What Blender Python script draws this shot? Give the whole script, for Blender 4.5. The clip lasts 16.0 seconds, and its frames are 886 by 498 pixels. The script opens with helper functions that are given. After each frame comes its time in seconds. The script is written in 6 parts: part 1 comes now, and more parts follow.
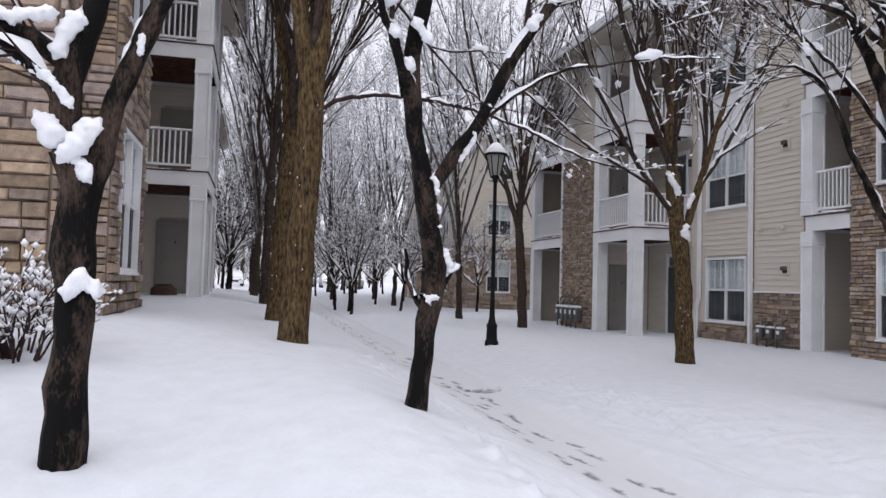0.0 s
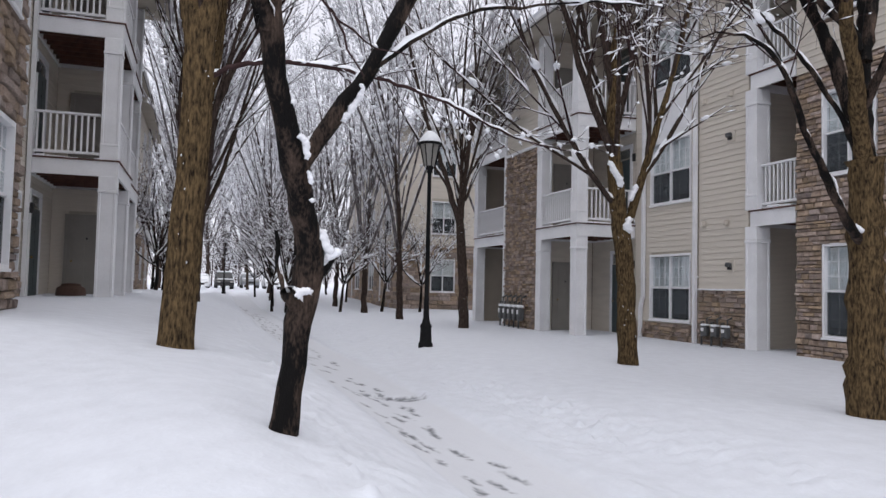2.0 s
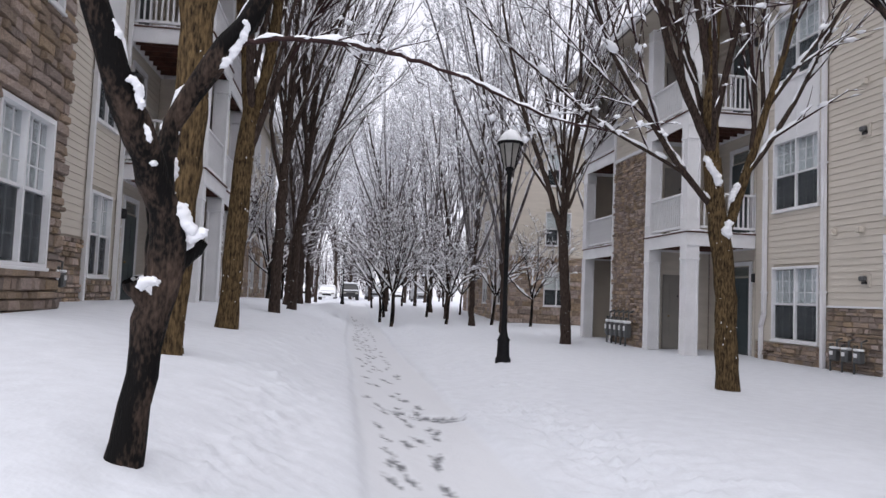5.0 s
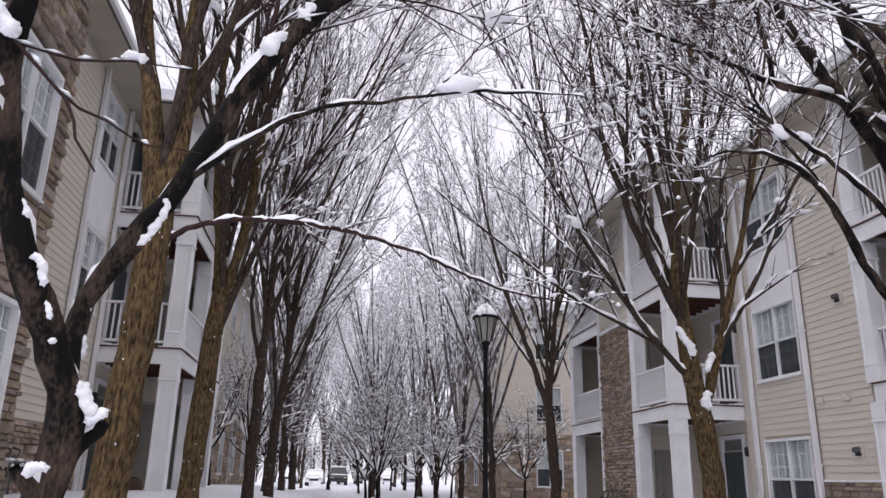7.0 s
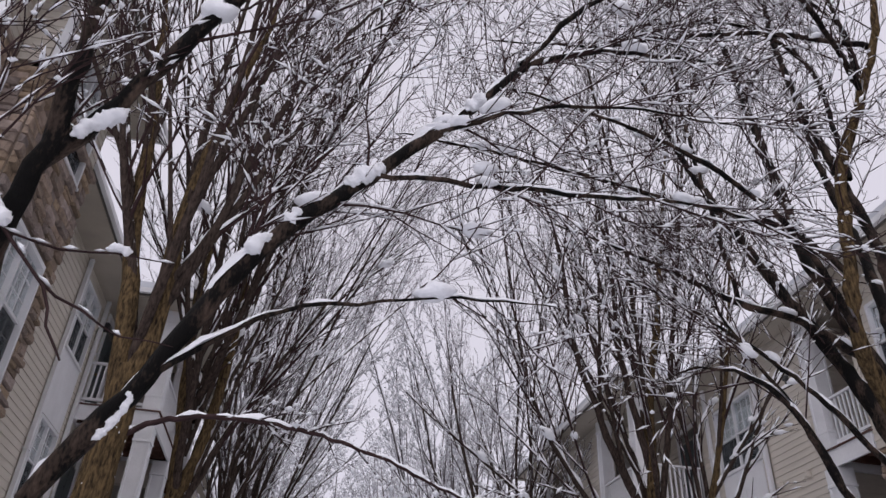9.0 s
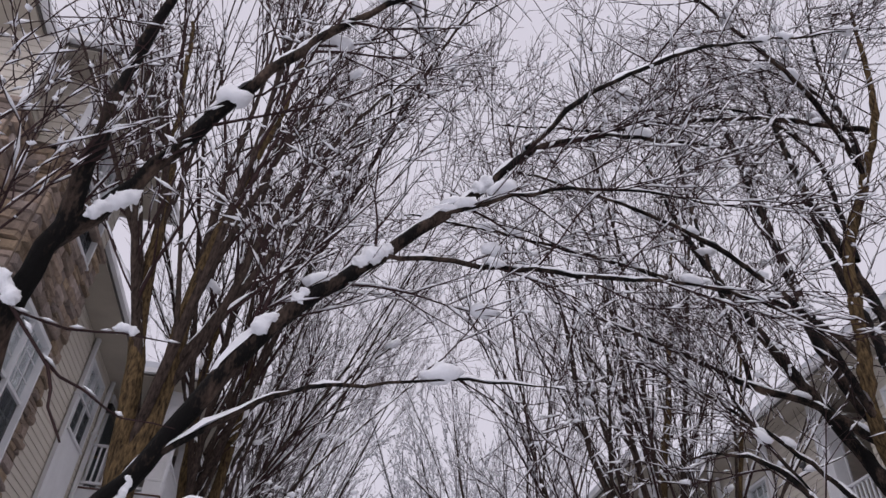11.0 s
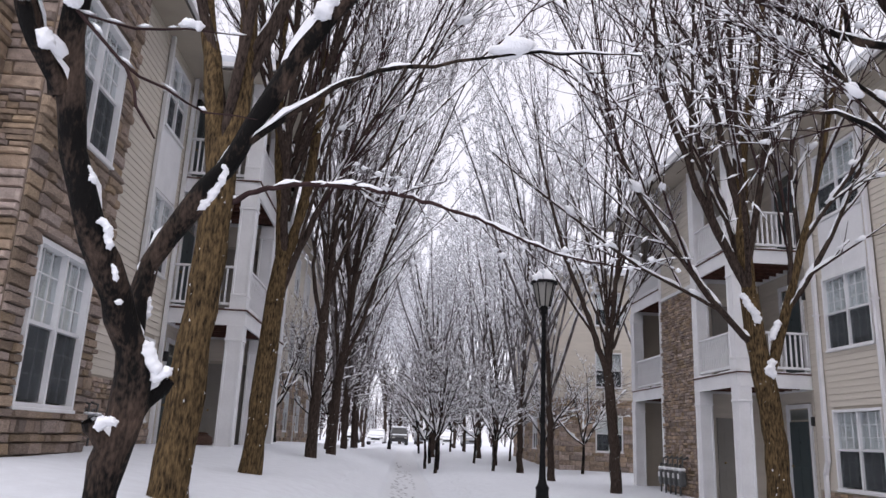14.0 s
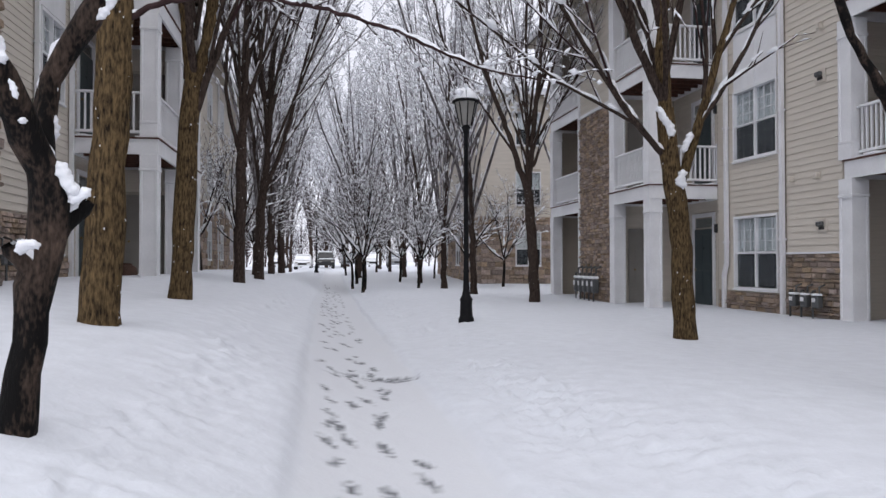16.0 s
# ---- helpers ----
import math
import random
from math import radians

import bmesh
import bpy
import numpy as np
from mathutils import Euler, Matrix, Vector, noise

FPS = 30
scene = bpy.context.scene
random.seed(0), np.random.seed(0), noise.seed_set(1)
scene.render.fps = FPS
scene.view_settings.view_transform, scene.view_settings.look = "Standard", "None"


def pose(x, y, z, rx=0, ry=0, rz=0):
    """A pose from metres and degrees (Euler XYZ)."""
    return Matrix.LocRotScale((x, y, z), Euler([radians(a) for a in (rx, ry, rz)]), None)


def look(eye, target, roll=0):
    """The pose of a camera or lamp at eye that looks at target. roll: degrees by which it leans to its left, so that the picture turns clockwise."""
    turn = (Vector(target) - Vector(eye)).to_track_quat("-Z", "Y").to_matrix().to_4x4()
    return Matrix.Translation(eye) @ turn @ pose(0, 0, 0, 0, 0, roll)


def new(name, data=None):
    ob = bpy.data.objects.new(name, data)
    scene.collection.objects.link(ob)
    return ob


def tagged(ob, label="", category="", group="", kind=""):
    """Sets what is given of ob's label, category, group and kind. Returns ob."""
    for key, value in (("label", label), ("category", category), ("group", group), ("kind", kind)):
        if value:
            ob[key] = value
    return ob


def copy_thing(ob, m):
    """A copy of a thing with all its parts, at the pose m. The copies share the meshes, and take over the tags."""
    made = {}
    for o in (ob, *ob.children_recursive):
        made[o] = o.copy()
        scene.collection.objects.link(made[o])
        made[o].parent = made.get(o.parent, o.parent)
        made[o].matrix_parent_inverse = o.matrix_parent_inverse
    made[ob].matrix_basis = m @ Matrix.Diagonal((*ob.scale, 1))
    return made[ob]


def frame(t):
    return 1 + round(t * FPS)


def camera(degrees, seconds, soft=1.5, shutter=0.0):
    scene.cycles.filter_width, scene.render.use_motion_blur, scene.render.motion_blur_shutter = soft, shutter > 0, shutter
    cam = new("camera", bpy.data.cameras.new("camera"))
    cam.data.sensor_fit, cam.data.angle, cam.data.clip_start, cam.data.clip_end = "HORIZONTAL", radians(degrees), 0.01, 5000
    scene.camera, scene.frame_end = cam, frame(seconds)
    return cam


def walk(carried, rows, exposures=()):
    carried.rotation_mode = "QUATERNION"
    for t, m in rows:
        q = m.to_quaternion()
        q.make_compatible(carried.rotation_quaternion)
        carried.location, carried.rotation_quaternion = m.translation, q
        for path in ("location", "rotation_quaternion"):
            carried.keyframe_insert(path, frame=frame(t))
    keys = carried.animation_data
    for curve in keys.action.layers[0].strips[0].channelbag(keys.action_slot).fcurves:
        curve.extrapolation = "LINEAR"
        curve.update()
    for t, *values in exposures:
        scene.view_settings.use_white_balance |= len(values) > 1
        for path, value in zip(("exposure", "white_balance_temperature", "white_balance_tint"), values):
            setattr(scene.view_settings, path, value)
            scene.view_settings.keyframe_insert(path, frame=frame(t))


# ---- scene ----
cam = camera(61.5, 16.0)
METRES, EYE, TILT, LEAN, TURN = 3.6, 1.5, 0.15, 0.65, -14.0
ROWS = [
    (0.0, 0.0, 0.0, 0.0, -0.1, 2.56, -2.18),
    (0.5, 0.0208, 0.066, -0.0018, -1.39, 2.47, -1.8),
    (1.0, 0.0564, 0.1501, -0.0001, -2.56, 2.63, -1.66),
    (1.5, 0.0769, 0.2187, -0.0079, -3.44, 2.76, -1.75),
    (2.0, 0.1089, 0.2818, -0.0127, -3.92, 2.76, -1.95),
    (2.5, 0.162, 0.3301, -0.0134, -3.46, 2.7, -2.22),
    (3.0, 0.2053, 0.3849, -0.0199, -1.75, 2.66, -2.53),
    (3.5, 0.25, 0.4429, -0.0196, 0.73, 2.62, -2.86),
    (6.0, 0.462, 0.603, -0.029, 7.34, 6.75, -2.62),
    (6.5, 0.475, 0.601, -0.027, 6.72, 11.91, -1.94),
    (7.0, 0.486, 0.6, -0.025, 5.9, 17.0, -1.72),
    (7.5, 0.486, 0.6, -0.025, 5.12, 21.44, -1.94),
    (8.0, 0.486, 0.6, -0.025, 4.34, 25.71, -2.34),
    (8.5, 0.486, 0.6, -0.025, 3.64, 29.36, -2.76),
    (9.0, 0.486, 0.6, -0.025, 3.06, 32.75, -3.14),
    (9.5, 0.486, 0.6, -0.025, 2.56, 36.03, -3.52),
    (10.0, 0.486, 0.6, -0.025, 2.31, 39.32, -3.75),
    (12.5, 0.491, 0.6, -0.02, 7.11, 33.57, -2.78),
    (13.0, 0.4957, 0.5972, -0.0168, 8.56, 25.93, -3.02),
    (13.5, 0.4958, 0.5995, -0.0211, 9.64, 19.43, -3.09),
    (14.0, 0.4947, 0.602, -0.0241, 10.32, 14.09, -3.05),
    (14.5, 0.4927, 0.6032, -0.0275, 10.68, 9.76, -2.77),
    (15.0, 0.4903, 0.6044, -0.0316, 10.42, 6.13, -2.19),
    (15.5, 0.4872, 0.6052, -0.0364, 8.58, 3.13, -1.39),
    (16.0, 0.4892, 0.6011, -0.0398, 4.62, 0.8, -0.56),
]
walk(cam, [(t, pose(0, 0, EYE, TILT, LEAN, TURN) @ pose(METRES * x, METRES * y, METRES * z, 90 + pitch, roll, yaw)) for t, x, y, z, yaw, pitch, roll in ROWS], [(0, 0.7, 6420, 9), (3.5, 0.78, 6420, 8), (6.5, 0.88, 6500, 12), (8, 0.58, 6500, 14), (10, 0.22, 6500, 15), (12.5, 0.28, 6500, 16), (13, 0.46, 6500, 15), (14.5, 0.9, 6450, 10), (16, 0.75, 6380, 8)])

# ---- world and light: an overcast winter morning ----
world = bpy.data.worlds.new("overcast")
scene.world = world
world.use_nodes = True
wn, wl = world.node_tree.nodes, world.node_tree.links
sky = wn.new("ShaderNodeTexSky")
sky.sky_type, sky.sun_disc = "NISHITA", False
sky.sun_elevation, sky.sun_rotation = radians(48), radians(180)
grey = wn.new("ShaderNodeMix")
grey.data_type = "RGBA"
grey.inputs[0].default_value = 0.94
grey.inputs[7].default_value = (7.05, 6.9, 7.67, 1)
wl.new(sky.outputs[0], grey.inputs[6])
wl.new(grey.outputs[2], wn["Background"].inputs[0])
wn["Background"].inputs[1].default_value = 0.083
sun = new("sun", bpy.data.lights.new("sun", "SUN"))
sun.data.energy, sun.data.angle, sun.data.color = 1.4, radians(95), (1.0, 0.98, 0.97)
sun.matrix_world = look((1, -4, 48), (4, 10, 0))

# ---- materials ----
def material(name, colour, rough=0.7, scale=8.0, vary=0.25, bump=0.15, metal=0.0, second=None, stretch=(1, 1, 1), fine=60.0, per_object=0.0, per_island=0.0, spec=0.4, edges=(0.48, 0.92)):
    m = bpy.data.materials.new(name)
    m.use_nodes = True
    n, l = m.node_tree.nodes, m.node_tree.links
    b = n["Principled BSDF"]
    b.inputs["Roughness"].default_value, b.inputs["Metallic"].default_value = rough, metal
    b.inputs["Specular IOR Level"].default_value = spec
    co, mp = n.new("ShaderNodeTexCoord"), n.new("ShaderNodeMapping")
    mp.inputs["Scale"].default_value = stretch
    l.new(co.outputs["Object"], mp.inputs[0])
    big, small = n.new("ShaderNodeTexNoise"), n.new("ShaderNodeTexNoise")
    big.inputs["Scale"].default_value, small.inputs["Scale"].default_value = scale, fine
    big.inputs["Detail"].default_value = small.inputs["Detail"].default_value = 4
    l.new(mp.outputs[0], big.inputs[0])
    l.new(mp.outputs[0], small.inputs[0])
    add = n.new("ShaderNodeMath")
    add.operation = "ADD"
    half = n.new("ShaderNodeMath")
    half.operation, half.inputs[1].default_value = "MULTIPLY", 0.4
    l.new(small.outputs[0], half.inputs[0])
    l.new(big.outputs[0], add.inputs[0])
    l.new(half.outputs[0], add.inputs[1])
    ramp = n.new("ShaderNodeValToRGB")
    dark = second or tuple(c * (1 - vary) for c in colour)
    light = colour if second else tuple(min(1, c * (1 + vary)) for c in colour)
    ramp.color_ramp.elements[0].position, ramp.color_ramp.elements[1].position = edges
    ramp.color_ramp.elements[0].color, ramp.color_ramp.elements[1].color = (*dark, 1), (*light, 1)
    l.new(add.outputs[0], ramp.inputs[0])
    out = ramp.outputs[0]
    if per_object or per_island:
        src = n.new("ShaderNodeObjectInfo").outputs["Random"] if per_object else n.new("ShaderNodeNewGeometry").outputs["Random Per Island"]
        hsv, rng, wn_ = n.new("ShaderNodeHueSaturation"), n.new("ShaderNodeMapRange"), n.new("ShaderNodeTexWhiteNoise")
        wn_.noise_dimensions = "1D"
        l.new(src, wn_.inputs["W"])
        k = per_object or per_island
        rng.inputs[3].default_value, rng.inputs[4].default_value = 1 - k, 1 + k
        l.new(src, rng.inputs[0])
        l.new(rng.outputs[0], hsv.inputs["Value"])
        r2 = n.new("ShaderNodeMapRange")
        r2.inputs[3].default_value, r2.inputs[4].default_value = 1 - 1.1 * k, 1 + 0.5 * k
        l.new(wn_.outputs["Value"], r2.inputs[0])
        l.new(r2.outputs[0], hsv.inputs["Saturation"])
        r3 = n.new("ShaderNodeMapRange")
        r3.inputs[3].default_value, r3.inputs[4].default_value = 0.5 - 0.05 * k, 0.5 + 0.03 * k
        l.new(wn_.outputs["Value"], r3.inputs[0])
        l.new(r3.outputs[0], hsv.inputs["Hue"])
        l.new(out, hsv.inputs["Color"])
        out = hsv.outputs[0]
    l.new(out, b.inputs["Base Color"])
    if bump:
        bp = n.new("ShaderNodeBump")
        bp.inputs["Strength"].default_value, bp.inputs["Distance"].default_value = bump, 0.02
        l.new(add.outputs[0], bp.inputs["Height"])
        l.new(bp.outputs[0], b.inputs["Normal"])
    return m


SNOW = material("fresh_snow", (0.592, 0.612, 0.658), 0.7, 5.0, 0.05, 0.35, fine=30.0, spec=0.25)
CLING = material("clinging_snow", (0.8, 0.81, 0.84), 0.8, 14.0, 0.05, 0.3, fine=90.0, spec=0.2)
BARK = material("grey_brown_bark", (0.088, 0.064, 0.052), 0.95, 8.0, 0.3, 1.0, second=(0.016, 0.012, 0.011), stretch=(5, 5, 1.3), fine=22.0, spec=0.1, edges=(0.5, 0.95))
MOSSY = material("mossy_brown_bark", (0.165, 0.112, 0.055), 0.95, 8.0, 0.3, 1.0, second=(0.014, 0.01, 0.007), stretch=(5, 5, 1.3), fine=20.0, spec=0.1, edges=(0.5, 0.95))
WETBARK = material("wet_dark_bark", (0.105, 0.072, 0.055), 0.8, 2.6, 0.3, 1.0, second=(0.003, 0.0026, 0.0025), stretch=(3, 3, 1.1), fine=26.0, spec=0.15, edges=(0.67, 0.97))
TWIG = material("dark_twig_bark", (0.042, 0.025, 0.025), 0.9, 9.0, 0.35, 0.0, spec=0.1)
# far trees' twigs and bark: snow, plus distance haze painted in as paler colour
HAZYTWIG = material("snowy_hazed_twigs", (0.5, 0.49, 0.53), 0.85, 3.0, 0.3, 0.0, second=(0.1, 0.08, 0.085), fine=18.0, spec=0.1, edges=(0.45, 0.85))
HAZYBARK = material("snow_flecked_hazed_bark", (0.3, 0.28, 0.29), 0.9, 4.0, 0.3, 0.6, second=(0.04, 0.032, 0.03), stretch=(3, 3, 1), fine=20.0, spec=0.1, edges=(0.55, 0.95))
HALFRIMED = material("part_snowed_twigs", (0.3, 0.28, 0.3), 0.85, 3.0, 0.3, 0.0, second=(0.045, 0.03, 0.03), fine=18.0, spec=0.1, edges=(0.55, 0.95))
STONE = material("tan_ledge_stone", (0.4, 0.3, 0.225), 0.9, 9.0, 0.22, 0.8, second=(0.2, 0.15, 0.115), fine=70.0, per_object=0.34)
STONEJ = material("tan_ledge_stone_far", (0.4, 0.3, 0.225), 0.9, 9.0, 0.22, 0.8, second=(0.2, 0.15, 0.115), fine=70.0, per_island=0.34)
MORTAR = material("recessed_mortar", (0.15, 0.115, 0.09), 0.95, 20.0, 0.25, 0.3)
SIDING = material("beige_vinyl_siding", (0.57, 0.522, 0.455), 0.6, 1.2, 0.07, 0.05, fine=30.0, stretch=(1, 1, 6))
SHEATH = material("beige_wall_sheathing", (0.4, 0.36, 0.3), 0.8, 2.0, 0.08, 0.05)
WHITE = material("white_painted_trim", (0.74, 0.74, 0.755), 0.5, 2.0, 0.07, 0.04, fine=24.0)
GREYDOOR = material("grey_painted_door", (0.24, 0.225, 0.205), 0.5, 3.0, 0.06, 0.05)
TEALDOOR = material("dark_teal_door", (0.045, 0.062, 0.066), 0.4, 3.0, 0.1, 0.05)
JOIST = material("red_brown_deck_timber", (0.085, 0.036, 0.026), 0.8, 7.0, 0.35, 0.2, stretch=(1, 6, 1))
IRON = material("black_cast_iron", (0.008, 0.008, 0.009), 0.65, 16.0, 0.4, 0.15, spec=0.15)
ROOF = material("grey_shingle_roof", (0.12, 0.11, 0.1), 0.9, 12.0, 0.3, 0.3)
METER = material("grey_gas_meter", (0.085, 0.088, 0.09), 0.45, 12.0, 0.15, 0.08, metal=0.2)
ROOM = material("dim_room_plaster", (0.6, 0.6, 0.58), 0.9, 3.0, 0.1, 0.0)
BLIND = material("pale_window_blind", (0.85, 0.86, 0.86), 0.7, 3.0, 0.1, 0.05)
LAMPGLASS = material("frosted_lamp_glass", (0.28, 0.27, 0.25), 0.3, 6.0, 0.1, 0.0)
BRASS = material("dull_brass", (0.25, 0.18, 0.08), 0.4, 20.0, 0.2, 0.05, metal=0.8)
WICKER = material("brown_wicker", (0.075, 0.04, 0.028), 0.8, 40.0, 0.4, 0.6)
BLACKPLASTIC = material("black_plastic", (0.02, 0.02, 0.022), 0.5, 10.0, 0.3, 0.05)


def lawn_material():
    """Snow that turns to packed snow and to wet slush where the ground's own masks say that it was trodden."""
    m = SNOW.copy()
    m.name = "trodden_snow"
    n, l = m.node_tree.nodes, m.node_tree.links
    b = n["Principled BSDF"]
    src = b.inputs["Base Color"].links[0].from_socket
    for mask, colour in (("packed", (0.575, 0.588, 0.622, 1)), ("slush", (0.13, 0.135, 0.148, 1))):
        at, mx = n.new("ShaderNodeAttribute"), n.new("ShaderNodeMix")
        at.attribute_name = mask
        mx.data_type = "RGBA"
        mx.inputs[7].default_value = colour
        l.new(at.outputs["Fac"], mx.inputs[0])
        l.new(src, mx.inputs[6])
        src = mx.outputs[2]
    l.new(src, b.inputs["Base Color"])
    return m


LAWN = lawn_material()

def glass_material(name, tint, gloss):
    m = bpy.data.materials.new(name)
    m.use_nodes = True
    n, l = m.node_tree.nodes, m.node_tree.links
    n.remove(n["Principled BSDF"])
    clear, shine, mix, fr = n.new("ShaderNodeBsdfTransparent"), n.new("ShaderNodeBsdfGlossy"), n.new("ShaderNodeMixShader"), n.new("ShaderNodeLayerWeight")
    power, amount = n.new("ShaderNodeMath"), n.new("ShaderNodeMath")
    nz, bp = n.new("ShaderNodeTexNoise"), n.new("ShaderNodeBump")
    nz.inputs["Scale"].default_value = 1.6
    bp.inputs["Strength"].default_value, bp.inputs["Distance"].default_value = 0.06, 0.05
    l.new(nz.outputs[0], bp.inputs["Height"])
    l.new(bp.outputs[0], shine.inputs["Normal"])
    clear.inputs[0].default_value = (*tint, 1)
    shine.inputs["Roughness"].default_value = 0.02
    power.operation, power.inputs[1].default_value = "POWER", 3.0
    amount.operation, amount.inputs[1].default_value, amount.inputs[2].default_value = "MULTIPLY_ADD", 0.6, gloss
    l.new(fr.outputs["Facing"], power.inputs[0])
    l.new(power.outputs[0], amount.inputs[0])
    l.new(amount.outputs[0], mix.inputs[0])
    l.new(clear.outputs[0], mix.inputs[1])
    l.new(shine.outputs[0], mix.inputs[2])
    l.new(mix.outputs[0], n["Material Output"].inputs[0])
    return m


GLASS = glass_material("window_glass", (0.92, 0.95, 0.96), 0.14)
MESH = bpy.data.materials.new("insect_mesh")
MESH.use_nodes = True
MESH.node_tree.nodes["Principled BSDF"].inputs["Base Color"].default_value = (0.055, 0.062, 0.07, 1)
MESH.node_tree.nodes["Principled BSDF"].inputs["Roughness"].default_value = 0.9
MESH.node_tree.nodes["Principled BSDF"].inputs["Alpha"].default_value = 0.5
SCREEN = glass_material("insect_screened_glass", (0.72, 0.77, 0.8), 0.04)

# ---- mesh helpers ----
def link_part(name, mesh, parent, label="", m=None):
    ob = new(name, mesh)
    if parent is not None:
        ob.parent = parent
    if m is not None:
        ob.matrix_basis = m
    return tagged(ob, label)


def part(name, bm, mat, parent, label="", m=None, smooth=False):
    me = bpy.data.meshes.new(name)
    bm.to_mesh(me)
    bm.free()
    me.materials.append(mat)
    if smooth:
        me.polygons.foreach_set("use_smooth", [True] * len(me.polygons))
    return link_part(name, me, parent, label, m)


def raw(name, verts, faces, mat, parent, label="", smooth=False, m=None):
    me = bpy.data.meshes.new(name)
    me.from_pydata(verts, [], faces)
    me.materials.append(mat)
    if smooth:
        me.polygons.foreach_set("use_smooth", [True] * len(me.polygons))
    return link_part(name, me, parent, label, m)


def thing(name, label, category, m=None, group="", kind=""):
    ob = new(name)
    ob.empty_display_size = 0.2
    if m is not None:
        ob.matrix_basis = m
    return tagged(ob, label, category, group, kind)


def box(bm, x0, x1, y0, y1, z0, z1, bevel=0.0):
    v = [bm.verts.new((x, y, z)) for x in (x0, x1) for y in (y0, y1) for z in (z0, z1)]
    f = [bm.faces.new([v[i] for i in q]) for q in ((0, 1, 3, 2), (4, 6, 7, 5), (0, 4, 5, 1), (2, 3, 7, 6), (0, 2, 6, 4), (1, 5, 7, 3))]
    if bevel:
        es = {e for q in f for e in q.edges}
        bmesh.ops.bevel(bm, geom=list(es), offset=bevel, segments=1, affect="EDGES")
    return v


def boxes(*spans, bevel=0.0):
    bm = bmesh.new()
    for s in spans:
        box(bm, *s, bevel=bevel)
    return bm


def lathe(bm, profile, sides=16, cx=0.0, cy=0.0):
    rings = []
    for r, z in profile:
        rings.append([bm.verts.new((cx + r * math.cos(2 * math.pi * k / sides), cy + r * math.sin(2 * math.pi * k / sides), z)) for k in range(sides)])
    for a, b in zip(rings, rings[1:]):
        for k in range(sides):
            bm.faces.new((a[k], a[(k + 1) % sides], b[(k + 1) % sides], b[k]))
    bm.faces.new(rings[-1])
    bm.faces.new(rings[0][::-1])


def pipe(points, radius, sides=8):
    """A tube along points, as vertices and faces."""
    pts = [Vector(p) for p in points]
    verts, faces = [], []
    for i, p in enumerate(pts):
        d = (pts[min(i + 1, len(pts) - 1)] - pts[max(i - 1, 0)]).normalized()
        a = d.cross(Vector((0, 0, 1)) if abs(d.z) < 0.9 else Vector((1, 0, 0))).normalized()
        b = d.cross(a)
        r = radius[i] if isinstance(radius, (list, tuple)) else radius
        verts += [p + r * (a * math.cos(2 * math.pi * k / sides) + b * math.sin(2 * math.pi * k / sides)) for k in range(sides)]
    for i in range(len(pts) - 1):
        for k in range(sides):
            faces.append((i * sides + k, i * sides + (k + 1) % sides, (i + 1) * sides + (k + 1) % sides, (i + 1) * sides + k))
    faces += [tuple(range(sides)), tuple(range((len(pts) - 1) * sides, len(pts) * sides))]
    return verts, faces


def face(x, y, n):
    """The frame of a wall: u along it, v outward, z up. n: the side that it faces."""
    u, v = {"W": ((0, 1), (-1, 0)), "E": ((0, -1), (1, 0)), "S": ((-1, 0), (0, -1)), "N": ((1, 0), (0, 1))}[n]
    return Matrix(((u[0], v[0], 0, x), (u[1], v[1], 0, y), (0, 0, 1, 0), (0, 0, 0, 1)))


# ---- ground ----
def smooth_step(a, b, x):
    t = min(1, max(0, (x - a) / (b - a)))
    return t * t * (3 - 2 * t)


PATH_HALF = 0.57


def path_x(y):
    return 2.68 + 0.012 * max(0.0, y - 20)


def ground(x, y):
    w = 1 - smooth_step(-0.9, 1.0, x)
    near = smooth_step(-2 + 2 * w, 6 + 3 * w, y)
    bank = 1.05 - 0.22 * smooth_step(-1.5, 0.6, x) - 0.72 * smooth_step(0.3, 3.0, x)
    z = 0.12 * (1 - near) + near * bank
    z += 0.16 * smooth_step(3.4, 5.2, x) * (1 - smooth_step(5.5, 9, x)) * near
    z += 0.1 * smooth_step(7, 11.5, x) * near
    z += (0.55 * smooth_step(34, 62, y)) * smooth_step(0.0, 3.0, x)
    z -= 0.35 * smooth_step(30, 62, y) * (1 - smooth_step(0, 2, x))
    d = abs(x - path_x(y))
    if y < 60:
        z -= 0.04 * (1 - smooth_step(PATH_HALF, PATH_HALF + 0.09, d + 0.04 * noise.noise((x * 2, y * 1.3, 7))))
        z += 0.03 * math.exp(-((d - 0.78) / 0.2) ** 2) * (0.6 + 0.8 * noise.noise((x * 1.3, y * 0.9, 2)))
    z += 0.04 * noise.noise((x * 0.3, y * 0.3, 0)) + 0.008 * noise.noise((x * 1.5, y * 1.5, 4))
    return z


def spans(*runs):
    out = []
    for a, b, step in runs:
        n = max(1, round((b - a) / step))
        out += [a + (b - a) * i / n for i in range(n)]
    return out + [runs[-1][1]]


